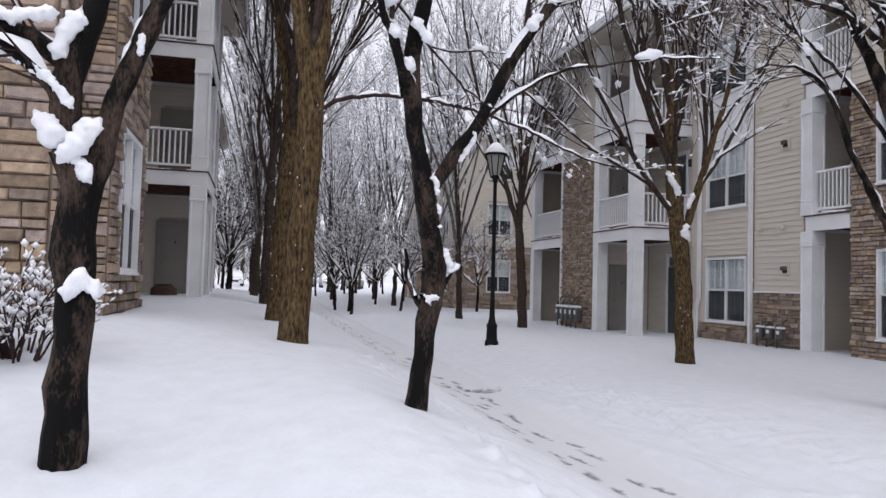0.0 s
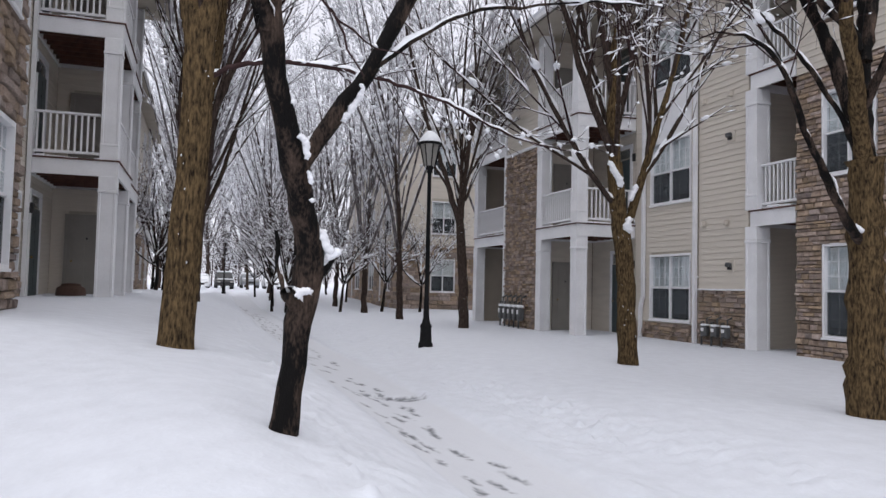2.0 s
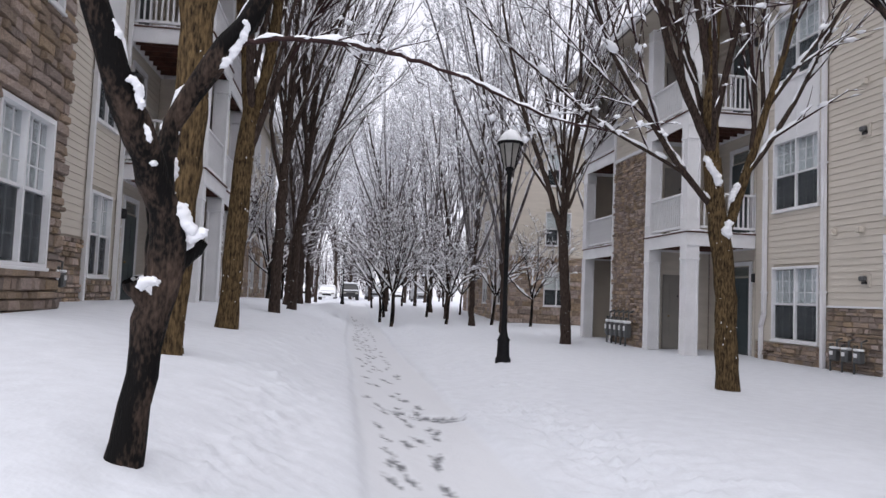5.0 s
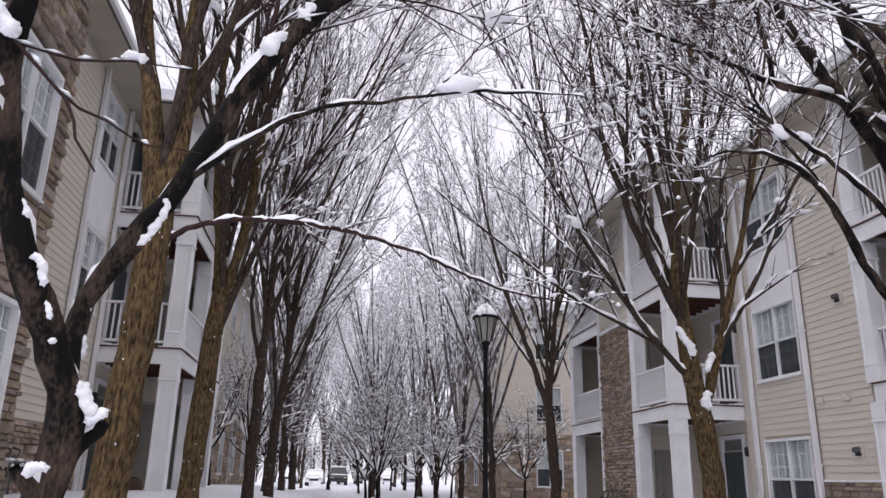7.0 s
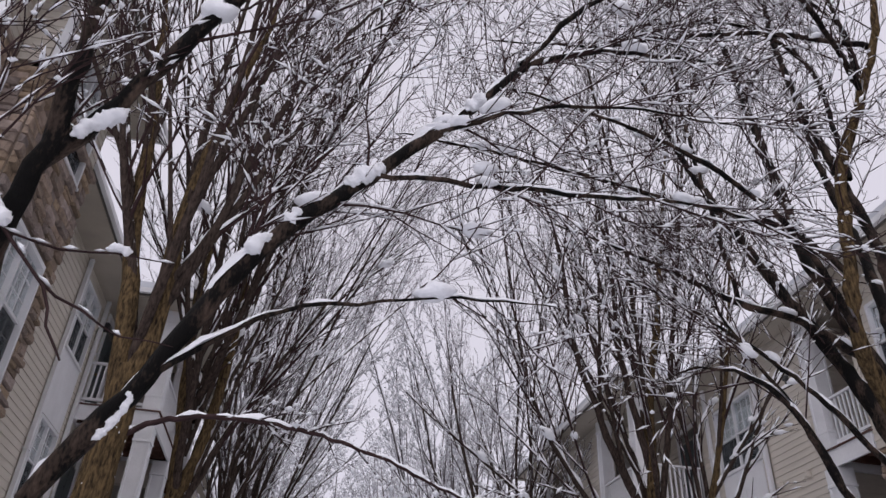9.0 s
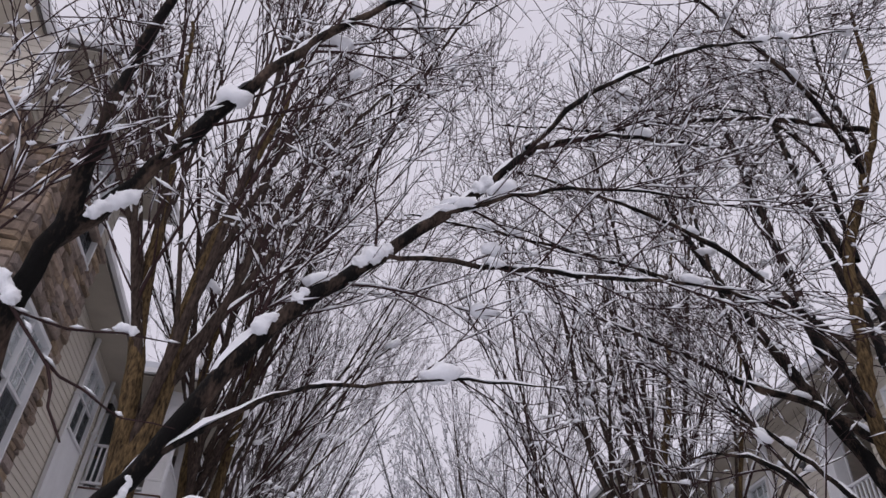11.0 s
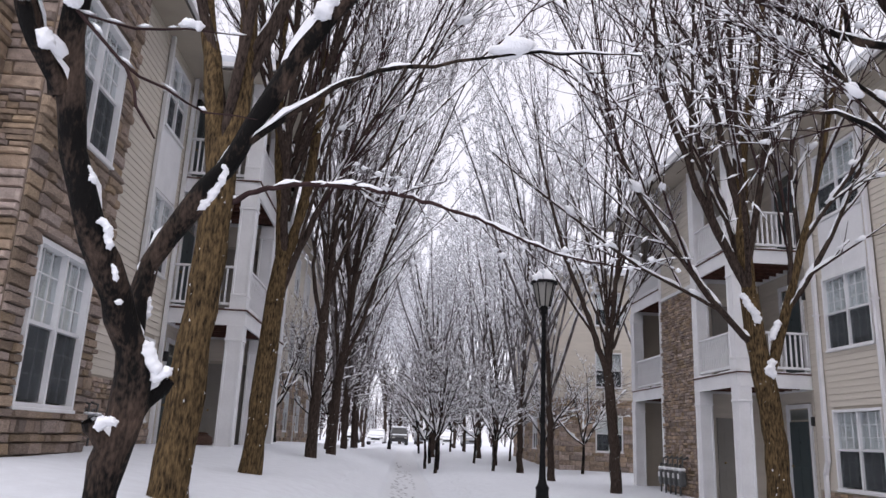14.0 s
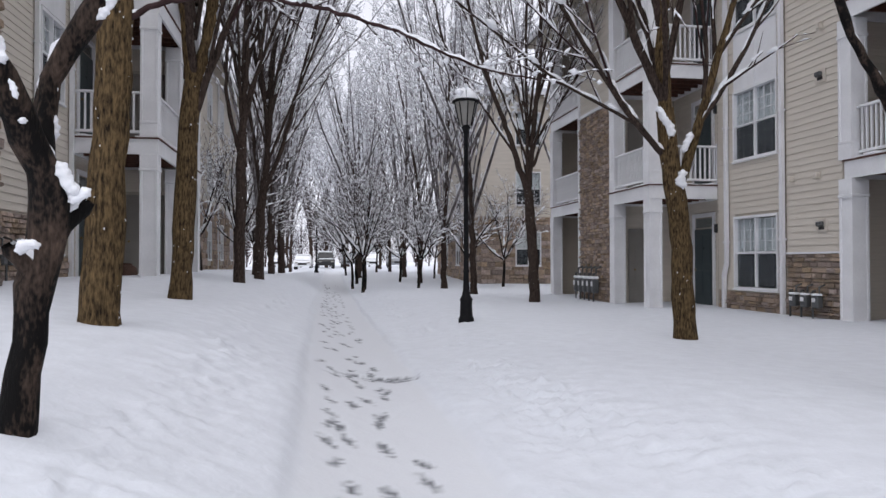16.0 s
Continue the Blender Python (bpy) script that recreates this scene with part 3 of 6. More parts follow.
def gas_meters(m, n, z, label):
    for k in range(n):
        ob = thing("gas_meter", label, "gas meter", m @ Matrix.Translation((0.36 * (k - (n - 1) / 2), 0.16, z)), group="gas meters along the wall")
        part("meter_body", boxes((-0.1, 0.1, -0.07, 0.08, 0.0, 0.24), bevel=0.03), METER, ob)
        part("dial", boxes((-0.05, 0.05, 0.081, 0.095, 0.12, 0.2), bevel=0.004), WHITE, ob)
        v, f = pipe([(-0.06, 0, 0.24), (-0.06, 0, 0.42), (-0.06, -0.12, 0.46)], 0.02)
        raw("inlet_pipe", v, f, METER, ob, smooth=True)
        v, f = pipe([(0.06, 0, 0.24), (0.06, 0, 0.34), (0.14, 0, 0.34), (0.14, 0, -z + 0.1)], 0.02)
        raw("outlet_pipe", v, f, METER, ob, smooth=True)
        part("meter_snow", boxes((-0.1, 0.1, -0.06, 0.08, 0.242, 0.29), bevel=0.02), CLING, ob)


# ---- the apartment building with the window wall and corner balcony ----
def right_building():
    F1, F2, F3, EAVE = 0.18, 3.23, 6.28, 9.22
    base = -0.6
    b = thing("apartment_building", "three-storey beige apartment building with stone piers and white balconies", "building")
    c = cladding(b)
    west = face(12.15, 0, "W")
    win = [(16.56, 18.28, 0.7, 2.4), (16.56, 18.28, 3.75, 5.42), (16.56, 18.28, 6.85, 8.45)]
    wall(b, west, 14.5, 19.1, base, EAVE, win)
    for w in win:
        window(b, west, *w)
    stones(c, west, 14.52, 16.25, 0.0, 1.5, (), 0.72)
    stones(c, west, 16.39, 19.0, 0.0, 0.62, (), 0.72)
    siding(c, west, 14.52, 16.25, 1.54, EAVE)
    siding(c, west, 16.39, 18.5, 0.66, EAVE, [win[0], win[1], (16.56, 18.28, 5.42, 8.45)])
    siding(c, west, 18.5, 19.05, 0.66, EAVE)
    part("water_table", boxes((14.52, 16.25, 0.0, 0.06, 1.5, 1.54)), WHITE, b, "", west)
    part("spandrel_panel", boxes((16.56, 18.28, 0.0, 0.03, 5.44, 6.8), (17.38, 17.45, 0.03, 0.045, 5.44, 6.8)), WHITE, b, "white panel between two windows", west)
    downspout(b, 12.07, 16.32, 0.2, EAVE, -1)
    downspout(b, 12.07, 18.56, 0.2, EAVE, -1, kick=0.12)
    for u, z in ((15.1, 2.06), (15.1, 5.06), (15.1, 8.1)):
        wall_vent(b, west, u, z)
    for u, z in ((15.2, 3.07), (16.03, 3.09), (15.07, 6.05), (16.03, 6.08)):
        ob = part("wall_lamp", boxes((u - 0.05, u + 0.05, 0.02, 0.13, z - 0.06, z + 0.06), bevel=0.015), SIDING, b, "small beige exterior light", west)
        part("lamp_backplate", boxes((u - 0.07, u + 0.07, 0.016, 0.024, z - 0.08, z + 0.08)), SIDING, ob)
    # recessed porch beside it
    back = face(13.5, 0, "W")
    wall(b, back, 12.9, 14.7, base, EAVE)
    side = face(0, 14.5, "S")
    wall(b, side, -13.5, -12.38, base, EAVE)
    siding(c, side, -13.5, -12.4, F1, EAVE)
    for f, top in ((F1, F2), (F2, F3), (F3, EAVE)):
        siding(c, back, 13.1, 14.5, f, top - 0.3, [(13.25, 14.2, f, f + 2.05)])
        door(b, back, 13.3, 14.15, f, f + 2.0, GREYDOOR, "plain grey panelled entrance door with a peephole")
    for f, top in ((F2, F3), (F3, EAVE)):
        deck(b, 12.12, 13.5, 13.12, 14.44, f)
        railing(b, west, 13.15, 14.22, f + 0.05, -0.1)
    for f, top in ((F1, F2), (F2, F3), (F3, EAVE)):
        column(b, 12.26, 14.37, f - 0.3 if f < 1 else f + 0.05, top - 0.31 if top != EAVE else top, 0.36)
    part("porch_slab", boxes((12.05, 13.5, 13.1, 14.5, -0.4, F1 - 0.06)), MORTAR, b, "concrete porch slab")
    # stone wing
    win2 = [(11.2, 12.4, F1 + 0.45, F1 + 2.25), (11.2, 12.4, F2 + 0.55, F2 + 2.2), (11.2, 12.4, F3 + 0.65, F3 + 2.2), (6.6, 7.9, F1 + 0.45, F1 + 2.25), (6.6, 7.9, F2 + 0.55, F2 + 2.2)]
    wall(b, west, -4, 13.1, base, EAVE, win2, MORTAR)
    for w in win2:
        window(b, west, *w)
    stones(c, west, 8.2, 13.1, 0.0, 5.9, win2, 0.78)
    stones(c, west, 3.0, 8.2, 0.0, 5.9, win2, 1.2)
    stones(c, face(0, 13.1, "N"), 12.18, 13.4, 0.0, 5.9)
    siding(c, west, 3.0, 13.1, 5.95, EAVE, win2)
    wall(b, face(0, 13.1, "N"), 12.37, 13.5, base, EAVE)
    # corner balcony
    bw = face(12.3, 0, "W")
    wall(b, bw, 19.1, 27.6, base, EAVE)
    wall(b, face(0, 21.75, "S"), -12.3, -10.5, base, EAVE, (), MORTAR)
    for f, top in ((F1, F2), (F2, F3), (F3, EAVE)):
        t = top - 0.3 if top != EAVE else top
        siding(c, face(0, 21.75, "S"), -12.28, -10.75, f, t, [(-11.75, -10.95, f, f + 2.05)])
        siding(c, bw, 19.15, 21.7, f, t, [(19.5, 20.55, f, f + 2.45)])
        door(b, face(0, 21.75, "S"), -11.7, -11.0, f, f + 2.0, GREYDOOR, "plain grey storage closet door")
        door(b, bw, 19.55, 20.5, f, f + 2.02, TEALDOOR, "dark teal entrance door below a transom", 0.32)
        column(b, 10.5, 19.3, f - 0.3 if f < 1 else f + 0.05, t, 0.34)
        column(b, 10.5, 21.55, f - 0.3 if f < 1 else f + 0.05, t, 0.34)
        column(b, 10.55, 27.2, f - 0.3 if f < 1 else f + 0.05, t, 0.34)
        part("door_lamp", boxes((19.2, 19.32, 0.02, 0.14, f + 1.9, f + 2.12), bevel=0.02), BLACKPLASTIC, b, "small black wall lantern", bw)
        siding(c, bw, 24.5, 27.5, f, t, [(25.3, 26.2, f + 0.6, f + 2.0)])
        window(b, face(12.28, 0, "W"), 25.3, 26.2, f + 0.6, f + 2.0, 1)
    bs = face(0, 19.17, "S")
    for f in (F2, F3):
        deck(b, 10.32, 12.28, 19.1, 21.72, f)
        railing(b, face(10.4, 0, "W"), 19.48, 21.37, f + 0.05)
        railing(b, bs, -12.24, -10.68, f + 0.05)
        deck(b, 10.4, 12.28, 24.45, 27.36, f)
        railing(b, face(10.5, 0, "W"), 24.5, 27.03, f + 0.05)
        part("post_trim", boxes((12.16, 12.3, 19.05, 19.2, f, f + 1.1)), WHITE, b)
    part("porch_slab", boxes((10.3, 12.3, 19.0, 27.4, -0.4, F1 - 0.06)), MORTAR, b, "concrete porch slab")
    # stone pier between the balconies
    pier = face(10.45, 0, "W")
    wall(b, pier, 21.76, 24.42, base, EAVE, (), MORTAR)
    wall(b, face(0, 24.42, "N"), 10.45, 12.3, base, EAVE, (), MORTAR, 0.2)
    stones(c, pier, 21.8, 24.4, 0.0, 5.85, (), 0.72)
    stones(c, face(0, 24.42, "N"), 10.5, 12.2, 0.0, 5.85, (), 1.3)
    siding(c, pier, 21.8, 24.4, 5.95, EAVE)
    part("trim_band", boxes((21.74, 24.44, 0.0, 0.08, 5.86, 5.95)), WHITE, b, "", pier)
    corner_trim(b, 10.44, 24.42, 0.0, EAVE, 0.12)
    # plain closing walls and floors
    wall(b, face(0, 27.6, "N"), 10.6, 26, base, EAVE)
    wall(b, face(26, 0, "E"), -27.6, 4, base, EAVE)
    wall(b, face(0, -4, "S"), -26, -12.15, base, EAVE)
    hip_roof(b, 11.5, 26.6, -4.6, 28.2, EAVE, 3.2)
    hip_roof(b, 9.7, 16.5, 18.4, 28.18, EAVE + 0.01, 2.0, "lower hipped roof over the balconies under snow")
    finish(c)
    gas_meters(face(12.08, 15.35, "W"), 3, 0.42, "grey gas meter capped with snow beside the stone base")
    gas_meters(face(10.38, 23.2, "W") @ Matrix.Diagonal((1.05, 1.3, 1.7, 1)), 5, 0.25, "grey gas meter on a stone pier")
    return b


# ---- the apartment building with the stepped stone corner ----
def left_building():
    F1, F2, F3, EAVE = 0.92, 3.97, 7.02, 9.55
    base = -0.2
    b = thing("apartment_building", "three-storey apartment building with a stepped stone corner and white porches", "building")
    c = cladding(b)
    east = face(-1.65, 0, "E")
    win = [(-11.05, -9.62, 1.55, 3.3), (-11.05, -9.62, 4.65, 6.35), (-11.05, -9.62, 7.7, 9.3)]
    wall(b, east, -11.5, -9.15, base, EAVE, win, MORTAR)
    for w in win:
        window(b, east, *w)
    stones(c, east, -11.5, -9.15, 0.6, 8.14, win)
    siding(c, east, -11.45, -9.2, 8.22, EAVE, win)
    step = face(0, 9.15, "S")
    wall(b, step, 1.67, 2.1, base, EAVE, (), MORTAR)
    stones(c, step, 1.66, 2.1, 0.6, 8.14)
    siding(c, step, 1.7, 2.08, 8.22, EAVE)
    south = face(0, 8.5, "S")
    wall(b, south, 2.12, 14, base, EAVE, (), MORTAR)
    stones(c, south, 2.12, 8.0, 0.6, 8.14, (), 1.15)
    siding(c, south, 2.16, 8.0, 8.22, EAVE)
    ret = face(-2.1, 0, "E")
    wall(b, ret, -9.14, -8.5, base, EAVE, (), MORTAR)
    stones(c, ret, -9.13, -8.5, 0.6, 8.14)
    siding(c, ret, -9.12, -8.55, 8.22, EAVE)
    for x, y in ((-1.62, 9.12), (-2.07, 8.47)):
        corner_trim(b, x, y, 8.22, EAVE)
    part("trim_band", boxes((-1.75, -1.57, 9.05, 11.55, 8.14, 8.22), (-2.2, -2.02, 8.4, 9.04, 8.14, 8.22), (-8, -2.21, 8.38, 8.52, 8.14, 8.22)), STONE, b, "thin stone ledge")
    wall(b, face(0, 11.5, "N"), -3.2, -1.87, base, EAVE, (), MORTAR)
    stones(c, face(0, 11.5, "N"), -3.0, -1.66, 0.6, 8.14, (), 1.3)
    # recessed siding wall with the paired windows
    rec = face(-3.0, 0, "E")
    w2 = [(-18.0, -16.72, 1.52, 3.18), (-18.0, -16.72, 4.58, 6.18), (-18.0, -16.72, 7.65, 9.2)]
    wall(b, rec, -25, -11.52, base, EAVE, w2)
    for w in w2:
        window(b, rec, *w)
    stones(c, rec, -16.4, -11.52, 0.6, 2.2)
    stones(c, rec, -18.4, -16.4, 0.6, 1.45)
    siding(c, rec, -16.42, -11.52, 2.24, EAVE)
    siding(c, rec, -18.42, -16.42, 1.49, EAVE, [w2[0], w2[1], (-18.0, -16.72, 6.18, 9.2)])
    part("spandrel_panel", boxes((-18.06, -16.66, 0.0, 0.03, 6.24, 7.6)), WHITE, b, "white panel between two windows", rec)
    downspout(b, -2.92, 16.4, 1.0, EAVE, 1)
    downspout(b, -2.92, 18.35, 1.0, EAVE, 1)
    wall_vent(b, rec, -14.6, 3.2)
    wall_vent(b, rec, -14.6, 6.2)
    # corner porch
    for f, top in ((F1, F2), (F2, F3), (F3, EAVE)):
        t = top - 0.3 if top != EAVE else top
        fo = f - 0.3 if f < 1 else f + 0.05
        siding(c, rec, -21.5, -18.45, f, t, [(-20.0, -18.9, f, f + 2.45)])
        door(b, rec, -19.95, -18.95, f, f + 2.05, TEALDOOR, "dark entrance door below a transom", 0.3)
        wall(b, face(0, 21.4, "S"), 1.55, 3.0, f, t)
        siding(c, face(0, 21.4, "S"), 1.6, 2.98, f, t, [(1.72, 2.6, f, f + 2.08)])
        door(b, face(0, 21.4, "S"), 1.75, 2.57, f, f + 2.02, GREYDOOR, "plain grey storage closet door")
        column(b, -1.4, 18.6, fo, t, 0.36)
        column(b, -1.4, 21.25, fo, t, 0.36)
        column(b, -1.5, 24.7, fo, t, 0.36)
        part("door_lamp", boxes((-18.75, -18.62, 0.02, 0.15, f + 1.9, f + 2.12), bevel=0.02), BLACKPLASTIC, b, "small black wall lantern", rec)
    for f in (F2, F3):
        deck(b, -2.98, -1.2, 18.42, 21.5, f)
        railing(b, face(0, 18.5, "S"), 1.6, 2.95, f + 0.05)
        railing(b, face(-1.3, 0, "E"), -21.05, -18.8, f + 0.05)
        deck(b, -2.98, -1.3, 21.6, 24.9, f)
        railing(b, face(-1.4, 0, "E"), -24.5, -21.7, f + 0.05)
    part("porch_slab", boxes((-3.0, -1.2, 18.4, 24.9, 0.2, F1 - 0.06)), MORTAR, b, "concrete porch slab")
    wall(b, face(0, 25, "N"), -14, -3.02, base, EAVE)
    wall(b, face(-14, 0, "W"), 8.5, 25, base, EAVE)
    hip_roof(b, -14.6, -2.3, 7.9, 25.6, EAVE, 3.0)
    hip_roof(b, -7.5, -1.0, 8.6, 12.1, EAVE + 0.01, 1.6, "hipped roof over the stone corner under snow")
    hip_roof(b, -7.5, -0.6, 17.8, 25.5, EAVE + 0.01, 1.8, "hipped roof over the porches under snow")
    finish(c)
    gas_meters(face(-2.93, 14.3, "E"), 4, 1.3, "grey gas meter capped with snow beside the stone base")
    return b


right_building()
left_building()


# ---- trees ----
def unit(v):
    return v / (np.linalg.norm(v) + 1e-9)


def heap_shape():
    bm = bmesh.new()
    bmesh.ops.create_icosphere(bm, subdivisions=2, radius=1.0)
    shape = [tuple(v.co) for v in bm.verts], [tuple(v.index for v in f.verts) for f in bm.faces]
    bm.free()
    return shape


HEAP = heap_shape()


class Growth:
    """Chains of points and radii, sorted into trunk and twigs, with the snow that lies on them."""

    def __init__(self, seed):
        self.r = np.random.RandomState(seed)
        self.chains = []

    def chain(self, p, d, r0, r1, length, step, wander, lift):
        n = max(2, int(round(length / step)))
        pts, rad = [np.array(p, float)], [r0]
        d = unit(np.array(d, float))
        for k in range(n):
            d = unit(d + self.r.normal(0, wander, 3) + np.array((0, 0, lift)))
            pts.append(pts[-1] + d * length / n)
            rad.append(r0 + (r1 - r0) * (k + 1) / n)
        self.chains.append((np.array(pts), np.array(rad)))
        return pts, rad

    def offshoots(self, pts, rad, start, count, angle, length, ratio, wander, lift, step, deeper=None, up_bias=0.0, min_r=0.003):
        pts = np.array(pts)
        for k in range(count):
            t = start + (1 - start) * (k + self.r.rand()) / count
            f = t * (len(pts) - 1)
            i = min(int(f), len(pts) - 2)
            p = pts[i] + (pts[i + 1] - pts[i]) * (f - i)
            d = unit(pts[i + 1] - pts[i])
            side = unit(np.cross(d, self.r.normal(0, 1, 3)) + np.array((0, 0, up_bias)))
            a = radians(angle) * self.r.uniform(0.7, 1.3)
            nd = d * math.cos(a) + side * math.sin(a)
            r = max(min_r, (rad[i] + (rad[i + 1] - rad[i]) * (f - i)) * ratio)
            ln = length * self.r.uniform(0.6, 1.25) * (1.15 - 0.6 * t)
            q, qr = self.chain(p, nd, r, max(min_r * 0.7, r * 0.3), ln, step, wander, lift)
            if deeper:
                deeper(q, qr)

    def build(self, tree, trunk_mat, twig_mat, thick=0.03, snow=1.0, big_sides=9, clump=0.5, blob=1.0, stem=0.1, bough_mat=None, keep=0.7, least=0.012, gap=0.08, clot=1.0, lumps=0, lump=0.06, flecks=0):
        groups = {"trunk": ([], []), "bough": ([], []), "crown": ([], [])}
        sv, sf = [], []
        for pts, rad in self.chains:
            big = rad[0] > thick
            verts, faces = groups["trunk" if rad[0] > stem else "bough" if big else "crown"]
            k = 22 if rad[0] > 0.09 else big_sides if rad[0] > 0.045 else (6 if big else 3)
            ang = 2 * np.pi * np.arange(k) / k
            d = np.gradient(pts, axis=0)
            d /= np.linalg.norm(d, axis=1)[:, None] + 1e-9
            ref = np.array((1.0, 0.13, 0.0)) if abs(d[:, 2]).mean() > 0.6 else np.array((0.0, 0.0, 1.0))
            a = np.cross(d, ref)
            a /= np.linalg.norm(a, axis=1)[:, None] + 1e-9
            bb = np.cross(d, a)
            rr = rad[:, None, None] * (1 + (self.r.normal(0, 0.035, (len(pts), k, 1)) + self.r.normal(0, 0.035, (1, k, 1)) if big else 0))
            ring = pts[:, None, :] + rr * (a[:, None, :] * np.cos(ang)[None, :, None] + bb[:, None, :] * np.sin(ang)[None, :, None])
            n0 = len(verts)
            verts.extend(ring.reshape(-1, 3).tolist())
            for i in range(len(pts) - 1):
                for j in range(k):
                    faces.append((n0 + i * k + j, n0 + i * k + (j + 1) % k, n0 + (i + 1) * k + (j + 1) % k, n0 + (i + 1) * k + j))
            if rad[0] < 0.2 and snow > 0:
                self.bank(sv, sf, pts, rad, d, snow, keep, least, gap, clot)
            if not big and self.r.rand() < clump:
                i = self.r.randint(len(pts))
                self.blob(sv, sf, pts[i] + np.array((0, 0, rad[i])), self.r.uniform(0.014, 0.042) * blob)
        # flecks of snow stuck to the trunk's bark
        pts, rad = self.chains[0]
        for k in range(flecks):
            i, w = self.r.randint(1, len(pts)), self.r.uniform(0, 6.28)
            out = np.array((math.cos(w), math.sin(w), 0))
            c = pts[i - 1] + (pts[i] - pts[i - 1]) * self.r.rand() + out * rad[i] * 1.0
            self.blob(sv, sf, c, self.r.uniform(0.004, 0.012), (0.8, 0.8, 1.3))
        # soft heaps caught on the flatter limbs
        perch = [(p, q, r) for pts, rad in self.chains if rad[0] > 0.007 for p, q, r in zip(pts, pts[1:], rad) if abs(unit(q - p)[2]) < 0.8 and r < 0.07]
        for k in range(lumps if perch else 0):
            p, q, r = perch[self.r.randint(len(perch))]
            w = lump * self.r.uniform(0.45, 1.0) ** 1.5
            v, n0, off = unit(q - p), len(sv), self.r.uniform(0, 50, 3)
            for x in HEAP[0]:
                o = np.array(x) + 0.9 * np.dot(x, v) * v
                f = 1 + 0.55 * noise.noise(Vector(off + np.array(x) * 1.1)) + 0.3 * noise.noise(Vector(off + np.array(x) * 2.6))
                sv.append((p + o * w * f * (1, 1, 0.75) + (0, 0, r + 0.45 * w)).tolist())
            sf.extend(tuple(n0 + i for i in f) for f in HEAP[1])
        for nm, mat in (("trunk", trunk_mat), ("bough", bough_mat or trunk_mat), ("crown", twig_mat)):
            v, f = groups[nm]
            if v:
                raw(nm, v, f, mat, tree, smooth=True)
        if sv:
            tagged(raw("snow", sv, sf, CLING, tree, "fresh snow lying along the branches", smooth=True), kind="stuff")

    def bank(self, sv, sf, pts, rad, d, snow, keep, least=0.012, gap=0.08, clot=1.0):
        """Snow on the upper side: a rounded uneven bank on limbs, short clots on twigs."""
        if rad[0] > least:
            arc = np.concatenate(([0], np.cumsum(np.linalg.norm(np.diff(pts, axis=0), axis=1))))
            n = int(arc[-1] / gap) + 2
            u = np.linspace(0, arc[-1], n)
            p = np.stack([np.interp(u, arc, pts[:, k]) for k in range(3)], 1)
            d = np.stack([np.interp(u, arc, d[:, k]) for k in range(3)], 1)
            r = np.interp(u, arc, rad)
            a = self.r.uniform(0, 6.3, 3)
            wave = np.sin(u * 4.1 + a[0]) + 0.8 * np.sin(u * 9.7 + a[1]) + 0.6 * np.sin(u * 21 + a[2])
            patch = np.clip(0.42 + 0.5 * wave + self.r.normal(0, 0.16, n), 0, 1.7)
            flat = np.sqrt(np.clip(1 - d[:, 2] ** 2, 0, 1))
            h = snow * np.clip((flat - 0.2) / 0.5, 0, 1) * patch * (0.009 + 0.42 * np.minimum(r, 0.05))
            h[h < 0.004] = 0
            if not h.any():
                return
            s = np.cross(d, (0, 0, 1.0))
            s /= np.linalg.norm(s, axis=1)[:, None] + 1e-9
            up = np.cross(s, d)
            wide = np.minimum(r * 0.92 + 0.35 * h, 0.003 + 1.5 * h)
            n0 = len(sv)
            for c, e in ((-1.0, 0.0), (-0.8, 0.75), (0.0, 1.0), (0.8, 0.75), (1.0, 0.0)):
                j = 1 + 0.22 * self.r.normal(0, 1, (n, 1))
                sv.extend((p + s * (wide[:, None] * c * j) + up * (r * 0.45 + e * (r * 0.5 + h))[:, None] * (0.5 + 0.5 * j)).tolist())
            for i in range(n - 1):
                if h[i] + h[i + 1] > 0.006:
                    sf.extend((n0 + q * n + i, n0 + q * n + i + 1, n0 + (q + 1) * n + i + 1, n0 + (q + 1) * n + i) for q in range(4))
            return
        for i in range(len(pts) - 1):
            v = pts[i + 1] - pts[i]
            lean = math.sqrt(max(0.0, 1 - d[i][2] ** 2))
            if self.r.rand() > keep * min(1.0, 0.35 + lean):
                continue
            long = min(0.2, 0.55 * np.linalg.norm(v)) * self.r.uniform(0.4, 1.0)
            w = clot * self.r.uniform(0.0045, 0.0095) * math.sqrt(snow)
            s = unit(np.cross(v, (0.1, 0, 1.0)))
            up = np.cross(s, unit(v))
            c = pts[i] + v * self.r.rand() + up * (rad[i] + 0.4 * w)
            m = len(sv)
            sv.extend((c + q).tolist() for q in (unit(v) * long, s * w, -unit(v) * long, -s * w, up * w * self.r.uniform(0.9, 1.8), -up * w))
            sf.extend(tuple(m + k for k in t) for t in ((0, 1, 4), (1, 2, 4), (2, 3, 4), (3, 0, 4), (1, 0, 5), (2, 1, 5), (3, 2, 5), (0, 3, 5)))

    def blob(self, sv, sf, c, r, stretch=(1, 1, 0.8)):
        n = len(sv)
        o = [(1, 0, 0), (-1, 0, 0), (0, 1, 0), (0, -1, 0), (0, 0, 1), (0, 0, -1)]
        for q in o:
            sv.append((c + np.array(q) * np.array(stretch) * r * self.r.uniform(0.7, 1.4)).tolist())
        sf += [tuple(n + i for i in t) for t in ((0, 2, 4), (2, 1, 4), (1, 3, 4), (3, 0, 4), (2, 0, 5), (1, 2, 5), (3, 1, 5), (0, 3, 5))]


